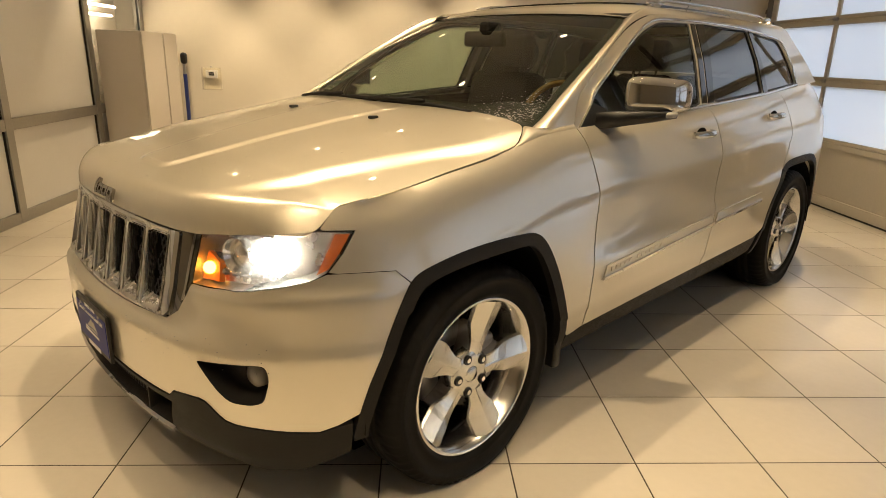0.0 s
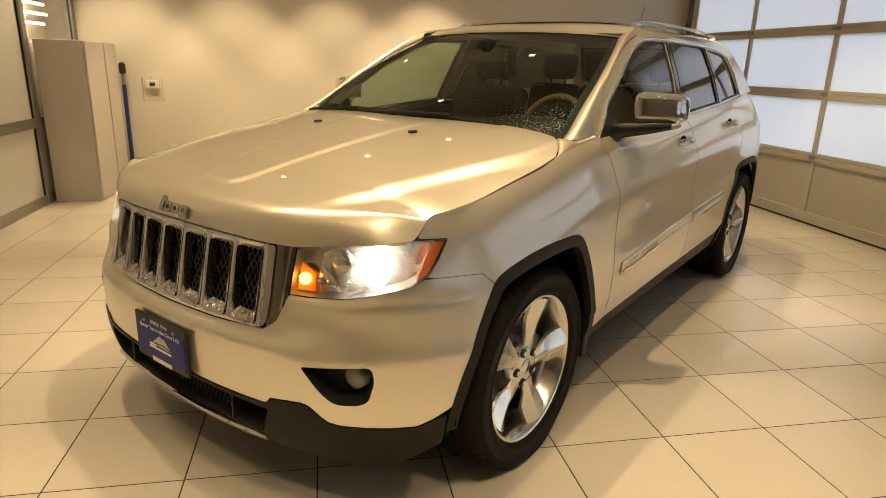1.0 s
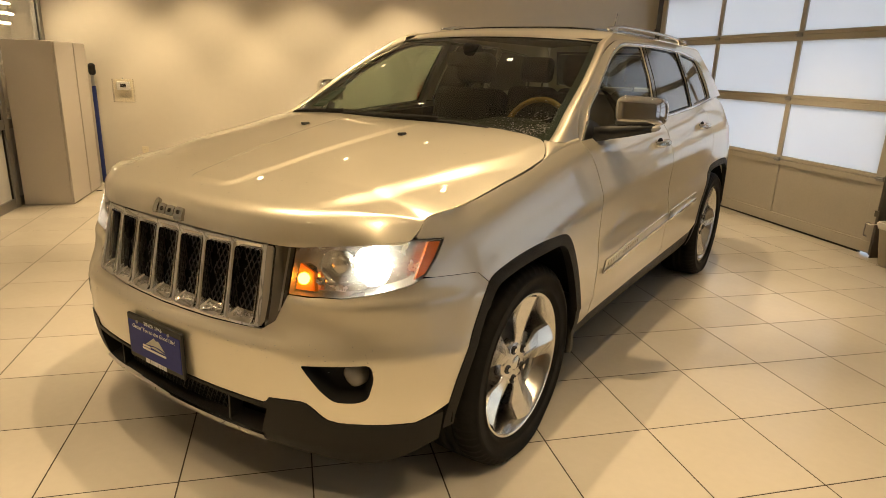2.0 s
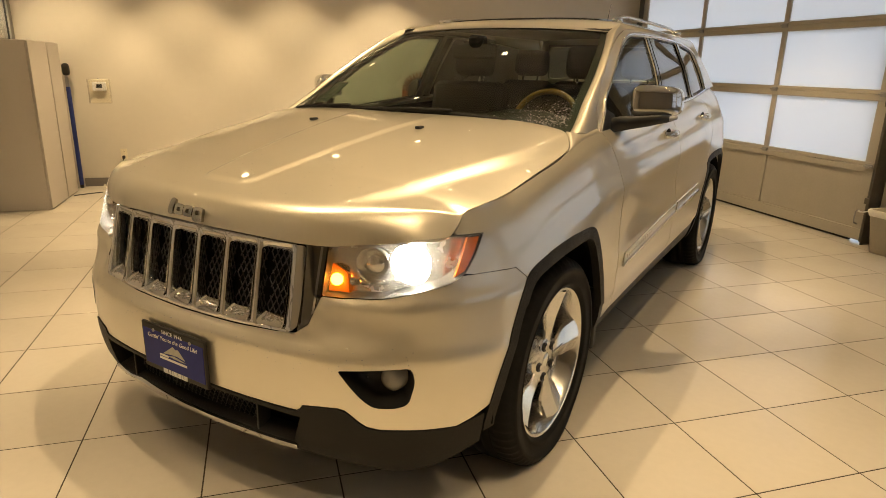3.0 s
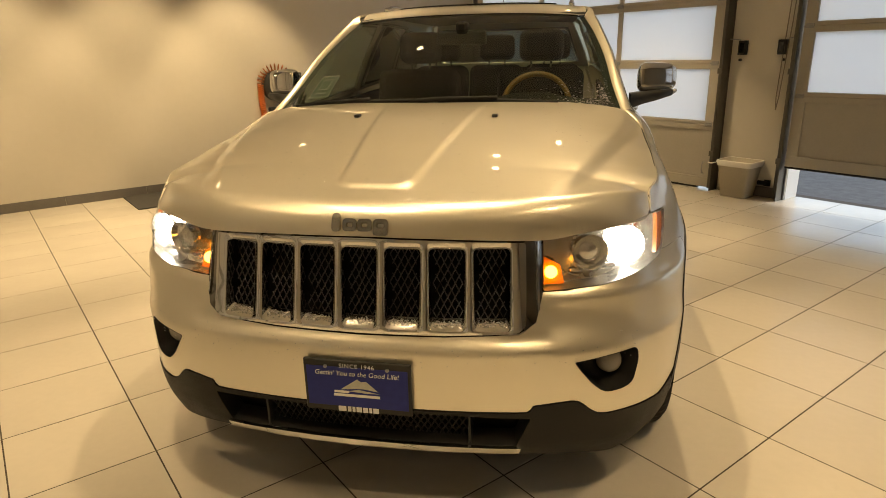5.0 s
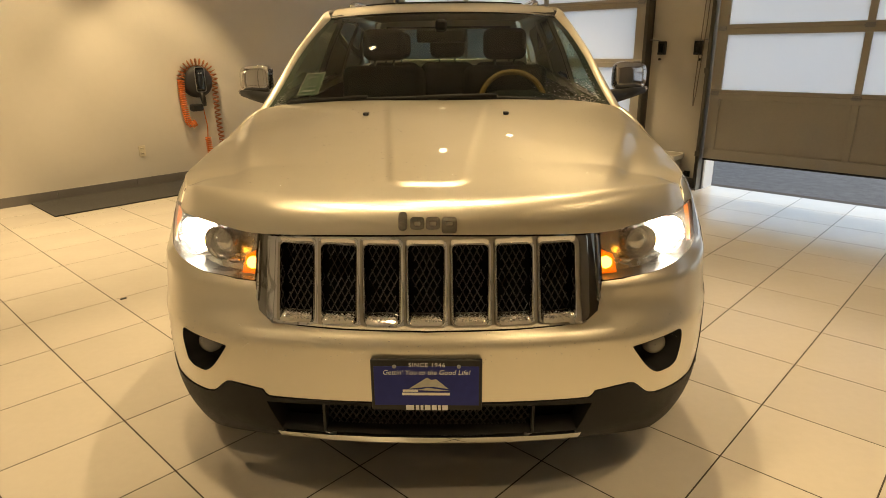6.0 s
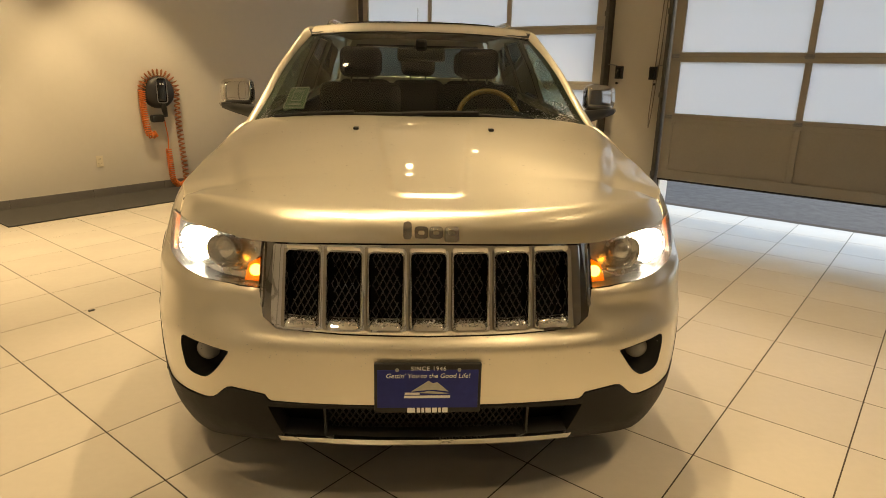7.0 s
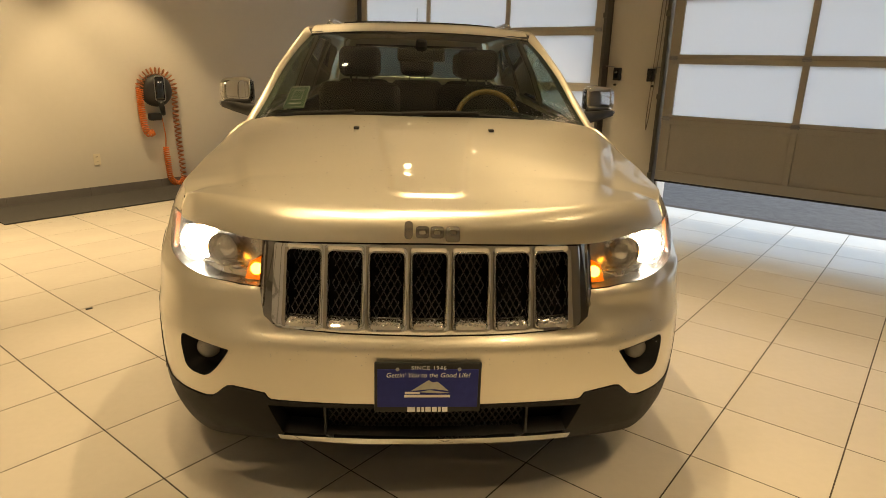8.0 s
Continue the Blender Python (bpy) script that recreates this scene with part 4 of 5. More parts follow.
# badge on the hood's nose: plain raised shapes
em = bmesh.new()


def on_nose(u, v):
    lo, hi = FE(abs(u)), FE(abs(u)) + ROUND
    for _ in range(24):
        m_ = (lo + hi) / 2
        lo, hi = (m_, hi) if hood(u, m_).z < 0.957 + v else (lo, m_)
    return Vector((u, lo - 0.011, 0.957 + v))


for x, w, z0, z1, hole in ((-0.062, 0.024, -0.022, 0.026, 0), (-0.022, 0.040, -0.019, 0.014, 1), (0.021, 0.040, -0.019, 0.014, 1), (0.066, 0.042, -0.030, 0.014, 1)):
    b0 = rounded([(x - w / 2, z0), (x + w / 2, z0), (x + w / 2, z1), (x - w / 2, z1)], 0.011, 4)
    hl_ = [rounded([(x - w / 2 + 0.011, z1 - 0.022), (x + w / 2 - 0.011, z1 - 0.022), (x + w / 2 - 0.011, z1 - 0.010), (x - w / 2 + 0.011, z1 - 0.010)], 0.004, 3)] if hole else []
    sheet(b0, hl_, 0.008, on_nose, 0.014, bm=em)
part("hood_badge", em, BADGE, hood_ob, "small bright metal badge of four plain shapes")

# painted corner between hood, fender and pillar
XIN = interp([(0.14, 0.90), (0.17, 0.8478), (0.19, 0.8465), (0.225, 0.841), (0.262, 0.828), (0.30, 0.807), (0.33, 0.785), (0.345, 0.776), (0.37, 0.774), (0.44, 0.776), (0.58, 0.795)])
for sgn in (1, -1):
    rows = []
    for i in range(34):
        y = 0.14 + 0.44 * i / 33
        a = M(sS(y), TOP(y)) + Vector((-0.0005, 0, 0))
        x = min(XIN(y), a.x - 0.0005)
        w = smoothstep(0.34, 0.46, y)
        zi = hood(x, min(y, 0.36)).z * (1 - w) + (TOP(y) + 0.006 + 0.09 * max(0, y - 0.44)) * w
        b = Vector((x, y + 0.01 * w, zi))
        k = min((a.x - x) / 0.09, 1)
        rows.append([Vector((sgn * p.x, p.y, p.z)) for p in (a - Vector((0, 0, 0.006)), a, a.lerp(b, 0.33) + Vector((0, 0, 0.008 * k)), a.lerp(b, 0.66) + Vector((0, 0, 0.008 * k)), b, b - Vector((0.001, 0, 0.02)))])
    part("fender_corner", grid(rows), BODY, car, smooth=True)

# cowl
rows = []
for i in range(25):
    x = -0.78 + 1.56 * i / 24
    y0 = 0.325 + 0.03 * min(abs(x) / 0.5, 1)
    rows.append([(x, y0 - 0.01, hood(x, min(y0, 0.36)).z - 0.012), (x, y0 + 0.06, hood(x, 0.34).z - 0.022), (x, y0 + 0.12, hood(x, 0.34).z - 0.015)])
part("cowl_panel", grid(rows), BLACK, car)

# greenhouse: below v = 1.59 the flank rises steeply, above it rolls over to the roof
def side_glass(y, v, out=0.0):
    z = min(v, 1.59)
    x = 0.857 - 0.345 * (z - 1.12) - 0.13 * max(0, z - 1.4) - 0.045 * smoothstep(2.4, 3.6, y) - 0.024 * smoothstep(1.4, 0.5, y)
    if v > 1.59:
        a = (v - 1.59) / 0.13 * radians(82)
        return Vector((x - (0.098 + out) * (1 - math.cos(a)) + out * math.cos(a) * 0 + out, y, 1.59 + (0.052) * math.sin(a)))
    return Vector((x + out, y, z))


WIN1 = rounded([(0.695, 1.135), (1.635, 1.20), (1.715, 1.575), (1.40, 1.567), (1.22, 1.518), (1.0, 1.41), (0.74, 1.25)], [0.015, 0.015, 0.02, 0.06, 0.08, 0.1, 0.05])
WIN2 = rounded([(1.79, 1.205), (2.455, 1.238), (2.44, 1.572), (1.875, 1.58)], 0.022)
WIN3 = rounded([(2.535, 1.243), (3.125, 1.278), (2.99, 1.535), (2.515, 1.566)], [0.02, 0.04, 0.06, 0.02])
DOR1 = rounded([(0.58, 1.142), (1.2, 1.166), (1.70, 1.188), (1.765, 1.612), (1.42, 1.615), (1.16, 1.555), (0.92, 1.438), (0.64, 1.255)], [0, 0, 0, 0.01, 0.1, 0.1, 0.1, 0.05])
DOR2 = rounded([(1.71, 1.188), (2.2, 1.212), (2.49, 1.228), (2.475, 1.604), (2.0, 1.612), (1.775, 1.612)], [0, 0, 0, 0.02, 0, 0.01])
frame_poly = [(0.46, 1.147), (0.575, 1.145)] + [(y, TOP(y) - 0.002) for y in (0.8, 1.2, 1.7, 2.2, 2.69, 3.0, 3.3, 3.6)] + [(3.58, 1.3), (3.42, 1.45), (3.24, 1.6), (3.14, 1.70), (2.6, 1.715), (2.0, 1.715), (1.6, 1.712), (1.45, 1.70), (1.33, 1.655), (1.2, 1.585), (1.1, 1.535), (0.8, 1.365)]
panel("side_frame", frame_poly, [DOR1, DOR2, WIN3], BODY, f=side_glass, step=0.03)


def shrink(poly, g):
    c = np.mean(np.array(poly), 0)
    return [p + (c - p) / max(np.linalg.norm(c - p), 1e-6) * g for p in [np.array(p, float) for p in poly]]


fr1 = panel("door_frame", shrink(DOR1, 0.005), [WIN1], BODY, f=side_glass, step=0.025, parent=door_f)
fr2 = panel("door_frame", shrink(DOR2, 0.005), [WIN2], BODY, f=side_glass, step=0.025, parent=door_r)
for w, gl, par in ((WIN1, SIDEGLASS, door_f), (WIN2, PRIVACY, door_r), (WIN3, PRIVACY, car)):
    panel("side_window", w, [], gl, f=lambda y, z: side_glass(y, z, -0.010), depth=0, step=0.08, parent=par)
    panel("window_seal", shrink(w, -0.001), [shrink(w, 0.016)], BLACK, f=lambda y, z: side_glass(y, z, -0.006), depth=0.004, step=0.05, parent=par)
BELT = [(0.68, 1.127), (0.9, 1.142), (1.25, 1.166), (1.64, 1.192), (1.79, 1.198), (2.2, 1.218), (2.46, 1.231), (2.8, 1.252), (3.13, 1.272)]
CANT = [(0.68, 1.127), (0.735, 1.255), (0.86, 1.335), (1.0, 1.418), (1.2, 1.521), (1.3, 1.557), (1.42, 1.579), (1.72, 1.588), (2.1, 1.588), (2.5, 1.578), (2.8, 1.557), (2.97, 1.54), (3.04, 1.49), (3.10, 1.36), (3.13, 1.272)]
for i, sg in enumerate((1, -1)):
    for nm, line, r_ in (("belt_trim", BELT, 0.009), ("window_trim", CANT, 0.0065)):
        pts = [side_glass(p[0], p[1], 0.004) for p in spline(line, 5)]
        part(nm, tube([(sg * p.x, p.y, p.z) for p in pts], r_, 6), CHROME, car, "thin chrome window trim")
# black B-pillar plates and quarter trim
panel("pillar_plate", [(1.645, 1.205), (1.70, 1.205), (1.762, 1.575), (1.722, 1.575)], [], GLOSSB, f=lambda y, z: side_glass(y, z, 0.004), depth=0.006, step=0.06, parent=door_f)
panel("pillar_plate", [(1.716, 1.205), (1.782, 1.208), (1.868, 1.578), (1.778, 1.575)], [], GLOSSB, f=lambda y, z: side_glass(y, z, 0.004), depth=0.006, step=0.06, parent=door_r)
panel("pillar_plate", [(2.463, 1.24), (2.528, 1.243), (2.508, 1.566), (2.448, 1.570)], [], GLOSSB, f=lambda y, z: side_glass(y, z, 0.004), depth=0.006, step=0.06)
panel("door_lining", [(0.7, 0.5), (2.6, 0.5), (2.6, 1.19), (0.7, 1.13)], [], SEATM, f=lambda y, z: Vector((side_glass(y, max(z, 1.15)).x - 0.06, y, z)), depth=0.02, step=0.15)

EDGE = np.array(spline([(0.778, 0.372, 1.148), (0.764, 0.47, 1.19), (0.742, 0.6, 1.262), (0.715, 0.8, 1.372), (0.675, 1.0, 1.474), (0.642, 1.13, 1.535), (0.618, 1.215, 1.574)], 10))
EDGE_K = np.linspace(0, 1, len(EDGE))


def edge_s(t):
    """The edge of the windscreen, bottom to top."""
    return Vector([float(np.interp(t, EDGE_K, EDGE[:, i])) for i in range(3)])


def screen(u, t, out=0.0):
    """The windscreen: u from -1 to 1 across, t from 0 to 1 upwards."""
    e = edge_s(t)
    k = abs(u) ** 2.2
    f = 1 - smoothstep(0, 0.3, t)
    cy, cz = e.y - 0.10 + 0.04 * t + 0.053 * f, e.z + 0.028 - 0.006 * t + 0.010 * f
    return Vector((u * e.x, cy + (e.y - cy) * k, cz + (e.z - cz) * k + out))


ws = part("windscreen", grid([[screen(u / 24, t / 16) for u in range(-24, 25)] for t in range(17)]), WSGLASS, car)
# black band round the screen
for u0, u1, t0, t1 in ((-1, 1, 0, 0.05), (-1, 1, 0.975, 1.0), (-1, -0.955, 0, 1), (0.955, 1, 0, 1)):
    part("screen_band", grid([[screen(u0 + (u1 - u0) * i / 24, t0 + (t1 - t0) * j / 16, -0.003) for i in range(25)] for j in range(17)]), BLACK, ws)
for sgn in (1, -1):
    rows = []
    for i in range(25):
        t = i / 24
        a = edge_s(t)
        yy = 0.46 + (1.33 - 0.46) * t
        vv = float(np.interp(yy, [0.46, 0.8, 1.1, 1.2, 1.33], [1.147, 1.365, 1.535, 1.585, 1.655]))
        b = side_glass(yy, vv)
        ctrl = (a + b) / 2 + Vector((0.022, -0.012, 0.02)) * (1 - 0.3 * t)
        row = [a - Vector((0.002, -0.004, 0.014))]
        for k in range(7):
            w = k / 6
            row.append((1 - w) ** 2 * a + 2 * w * (1 - w) * ctrl + w * w * b)
        rows.append([Vector((sgn * p.x, p.y, p.z)) for p in row])
    part("a_pillar", grid(rows), BODY, car, smooth=True)

# roof, with a dark glass panel
RZ = smooth_interp([(1.0, 1.578), (1.12, 1.604), (1.25, 1.631), (1.4, 1.656), (1.7, 1.686), (2.2, 1.70), (2.8, 1.69), (3.2, 1.66), (3.6, 1.62)])


def roof(u, y):
    """u from -1 to 1 across."""
    e = side_glass(y, float(np.interp(y, [1.2, 1.33, 1.45, 1.6], [1.585, 1.655, 1.70, 1.712])))
    k = abs(u) ** 3
    return Vector((u * e.x, y, max(RZ(y), e.z) * (1 - k) + e.z * k))


rows = []
for i in range(41):
    f_ = i / 40
    row = []
    for j in range(-16, 17):
        u = j / 16
        e_ = screen(u, 1.0)
        y = e_.y + (3.22 - e_.y) * f_
        w = smoothstep(0.0, 0.12, f_)
        p_ = roof(u, y)
        row.append(Vector((e_.x * (1 - w) + p_.x * w, y, (e_.z + 0.004 + 0.13 * (y - e_.y)) * (1 - w) + p_.z * w)))
    rows.append(row)
roof_ob = part("roof", grid(rows), BODY, car, smooth=True)
panel("sunroof", rounded([(-0.78, 1.5), (0.78, 1.5), (0.78, 2.75), (-0.78, 2.75)], 0.05), [], GLOSSB, both=False, f=lambda u, y: roof(u, y) + Vector((0, 0, 0.006)), depth=0.008, step=0.08, label="dark glass roof panel wet with rain")
for sg in (1, -1):
    pts = [(0.558, 1.52, 0.0), (0.556, 1.56, 0.014), (0.553, 1.64, 0.028), (0.55, 1.8, 0.033), (0.545, 2.3, 0.033), (0.535, 2.8, 0.031), (0.527, 3.0, 0.025), (0.523, 3.08, 0.012), (0.52, 3.11, 0.0)]
    P = spline([(x, y, roof(x / 0.60, y).z + h) for x, y, h in pts], 4)
    rail_ob = part("roof_rail", tube([(sg * p[0], p[1], p[2]) for p in P], 0.012, 8, flat=0.9), RIM, car, "satin silver roof rail")
    for y0, y1 in ((1.5, 1.66), (2.98, 3.12)):
        ft = bmesh.new()
        bmesh.ops.create_uvsphere(ft, u_segments=16, v_segments=8, radius=1)
        ft.transform(Matrix.Translation((sg * 0.552, (y0 + y1) / 2, roof(0.92, y0).z + 0.016)) @ Matrix.Diagonal((0.018, (y1 - y0) / 2, 0.016, 1)))
        part("rail_foot", ft, RIM, rail_ob, smooth=True)
part("antenna", tube([(0, 3.05, 1.655), (0, 3.06, 1.70), (0, 3.10, 1.80), (0, 3.14, 1.89)], 0.003, 6), BLACK, car, "thin black roof antenna")

# tailgate with its window
def gate(x, z):
    return Vector((x, 3.68 - 1.05 * max(0, z - 1.2) - 0.10 * (abs(x) / 0.7) ** 2.4, z))


panel("tailgate", [(-0.72, 1.27), (0.72, 1.27), (0.675, 1.4), (0.60, 1.56), (0.55, 1.66), (-0.55, 1.66), (-0.60, 1.56), (-0.675, 1.4)], [rounded([(-0.62, 1.32), (0.62, 1.32), (0.52, 1.58), (-0.52, 1.58)], 0.04)], BODY, both=False, f=gate, step=0.06)
panel("rear_window", [(-0.63, 1.31), (0.63, 1.31), (0.53, 1.59), (-0.53, 1.59)], [], REARGLASS, both=False, f=lambda x, z: gate(x, z) + Vector((0, -0.012, 0)), depth=0, step=0.1)
rows = []
for i in range(9):
    y = 3.18 + 0.16 * i / 8
    rows.append([(x, y, 1.665 - 0.12 * (i / 8) ** 2 * 0.3 - 0.04 * (abs(x) / 0.58) ** 3) for x in np.linspace(-0.58, 0.58, 13)])
part("roof_spoiler", grid(rows), BODY, car)

# underbody and cavities, coloured near-black for the shade inside
part("underbody", box(-0.72, -0.48, 0.22, 0.72, 3.7, 0.40, 0.05), SHADE, car)
part("cabin_floor", box(-0.80, 0.5, 0.40, 0.80, 3.6, 0.55, 0.02), SHADE, car)
part("engine_bay", box(-0.54, -0.70, 0.42, 0.54, 0.42, 0.84, 0.03), SHADE, car)
rows = []
for i in range(17):
    y = 1.2 + 2.1 * i / 16
    rows.append([roof(u / 8, y) - Vector((0, 0, 0.02)) for u in range(-8, 9)])
part("headliner", grid(rows), SEATM, car)

# cabin
dash = bmesh.new()
rows = []
for i in range(21):
    x = -0.76 + 1.52 * i / 20
    b = 0.03 * smoothstep(0.15, 0.3, x) * smoothstep(0.6, 0.45, x)
    rows.append([(x, 0.46, 1.12), (x, 0.62, 1.165), (x, 0.82, 1.175 + b), (x, 0.92, 1.165 + b), (x, 0.97, 1.12), (x, 0.98, 0.9), (x, 0.95, 0.7)])
part("dashboard", grid(rows, dash), SEATM, car, "dark dashboard")
swc = Matrix.Translation((0.385, 1.045, 1.125)) @ Matrix.Rotation(radians(-24), 4, "X")
rim_pts = [swc @ Vector((0.175 * math.cos(a), 0, 0.175 * math.sin(a))) for a in [2 * math.pi * i / 40 for i in range(40)]]
sw = part("steering_wheel", tube(rim_pts, 0.0155, 10, closed=True), [WOOD], car, "wood and leather steering wheel")
for a in (200, 340, 270):
    part("wheel_spoke", tube([swc @ Vector((0.05 * math.cos(radians(a)), -0.02, 0.05 * math.sin(radians(a)))), swc @ Vector((0.182 * math.cos(radians(a)), 0, 0.182 * math.sin(radians(a))))], 0.018, 8), SEATM, sw)
hubm = bmesh.new()
bmesh.ops.create_uvsphere(hubm, u_segments=20, v_segments=10, radius=1)
hubm.transform(swc @ Matrix.Diagonal((0.075, 0.03, 0.065, 1)))
part("wheel_hub", hubm, SEATM, sw, smooth=True)


def seat(x, y, w):
    b = box(-w, 0.0, 0.55, w, 0.52, 0.78, 0.06, segments=4)
    s = part("seat", b, SEATM, car, "dark leather seat")
    s.matrix_local = Matrix.Translation((x, y, 0))
    bb = box(-w, -0.09, 0.0, w, 0.07, 0.62, 0.06, segments=4)
    bb.transform(Matrix.Translation((0, 0.52, 0.70)) @ Matrix.Rotation(radians(-14), 4, "X"))
    part("backrest", bb, SEATM, s)
    hb_ = box(-0.135, -0.06, 0.0, 0.135, 0.05, 0.19, 0.05, segments=4)
    hb_.transform(Matrix.Translation((0, 0.685, 1.34)) @ Matrix.Rotation(radians(-8), 4, "X"))
    part("headrest", hb_, SEATM, s)
    for px in (-0.06, 0.06):
        part("headrest_post", tube([(px, 0.665, 1.27), (px, 0.68, 1.36)], 0.007, 6), CHROME, s)


for x in (0.38, -0.38):
    seat(x, 0.98, 0.26)
for x in (0.42, 0.0, -0.42):
    seat(x, 1.95, 0.205)
mir = box(-0.13, -0.02, -0.036, 0.13, 0.015, 0.036, 0.014, segments=3)
mir.transform(Matrix.Translation((0.0, 0.98, 1.475)))
part("rear_view_mirror", mir, SEATM, ws)
part("mirror_stalk", box(-0.03, 0.96, 1.49, 0.03, 1.07, 1.555, 0.015), SEATM, ws)
stk = panel("window_sticker", [(-0.862, 0.20), (-0.728, 0.20), (-0.742, 0.385), (-0.87, 0.385)], [], GREENP, both=False, f=lambda u, t: screen(u, t, -0.004), depth=0, step=0.05, parent=ws, label="green inspection sticker with a pale border")
for nm, o_, i_, m_ in (("sticker_border", [(-0.862, 0.20), (-0.728, 0.20), (-0.742, 0.385), (-0.87, 0.385)], [(-0.856, 0.207), (-0.735, 0.207), (-0.748, 0.378), (-0.864, 0.378)], STICKER),
                       ("sticker_mark", [(-0.835, 0.275), (-0.765, 0.275), (-0.77, 0.362), (-0.84, 0.362)], [(-0.828, 0.284), (-0.772, 0.284), (-0.776, 0.353), (-0.833, 0.353)], STICKER)):
    panel(nm, o_, [i_], m_, both=False, f=lambda u, t: screen(u, t, 0.0015), depth=0, step=0.05, parent=stk[0])
panel("sticker_bar", [(-0.838, 0.232), (-0.757, 0.232), (-0.759, 0.250), (-0.840, 0.250)], [], STICKER, both=False, f=lambda u, t: screen(u, t, 0.0015), depth=0, step=0.05, parent=stk[0])

# wipers
for a, b in (((0.0, 0.012), (0.66, 0.012)), ((-0.74, 0.004), (-0.06, 0.016))):
    P = [screen(a[0] + (b[0] - a[0]) * t, a[1] + (b[1] - a[1]) * t + 0.010 * math.sin(t * 3.1), 0.014) for t in np.linspace(0, 1, 9)]
    w_ = part("wiper_blade", tube(P, 0.010, 6), RUBBER, car, "black wiper blade lying on the screen")
    Q = [screen(a[0] - 0.12, -0.03, 0.02), screen(a[0] + 0.05, 0.0, 0.026), (P[4] + Vector((0, 0, 0.012)))]
    part("wiper_arm", tube(spline(Q, 6), 0.010, 6), RUBBER, w_)

# door mirrors
for i, sg in enumerate((1, -1)):
    arm = [[(sg * x, y, z) for x, y, z in ring] for ring in (
        [(0.84, 0.70, 1.135), (0.84, 0.80, 1.135), (0.84, 0.82, 1.20), (0.84, 0.70, 1.20)],
        [(0.90, 0.76, 1.150), (0.90, 0.86, 1.150), (0.90, 0.87, 1.205), (0.90, 0.755, 1.205)],
        [(0.97, 0.80, 1.165), (0.97, 0.93, 1.165), (0.97, 0.945, 1.21), (0.97, 0.79, 1.21)],
        [(1.045, 0.845, 1.185), (1.045, 0.945, 1.185), (1.045, 0.95, 1.212), (1.045, 0.84, 1.212)])]
    bm = grid(arm, close=True)
    bm.faces.new([v for v in bm.verts][-4:])
    mo = part("door_mirror", bm, BLACK, car, "door mirror with chrome cap", smooth=True)
    cap = bmesh.new()
    bmesh.ops.create_cube(cap, size=2.0)
    bmesh.ops.subdivide_edges(cap, edges=cap.edges[:], cuts=13, use_grid_fill=True)
    for v in cap.verts:
        n = sum(abs(c) ** 4.6 for c in v.co) ** (1 / 4.6)
        v.co = Vector((v.co.x / n * 0.096, v.co.y / n * 0.062, v.co.z / n * 0.068))
        v.co = Vector((sg * (0.975 + v.co.x * (1 - 0.6 * max(0, v.co.z))), 0.905 + v.co.y + 0.05 * v.co.x / 0.094 + 0.9 * v.co.x ** 2, 1.268 + v.co.z * (1 - 0.9 * v.co.x)))
    part("mirror_cap", cap, CHROME, mo, "polished chrome mirror cap", smooth=True)
    part("mirror_glass", box(sg * 0.975 - 0.075, 0.955, 1.215, sg * 0.975 + 0.075, 0.972, 1.318, 0.006), CHROME, mo)
    sig = tube([(sg * 0.985, 0.836, 1.194), (sg * 1.02, 0.846, 1.197), (sg * 1.05, 0.868, 1.200), (sg * 1.062, 0.90, 1.203)], 0.011, 8)
    part("mirror_signal", sig, LENSW, mo, "clear indicator strip")
    tri_ = [(0.60, 1.142), (0.80, 1.15), (0.80, 1.21), (0.72, 1.235)]
    bm = sheet(tri_, [], 0.05, lambda y, z: side_glass(y, z, 0.012), 0.015)
    part("mirror_base", bm if sg > 0 else mirror(bm), BLACK, mo)


# wheels
HUB = 0.369      # loaded height of the wheel centres


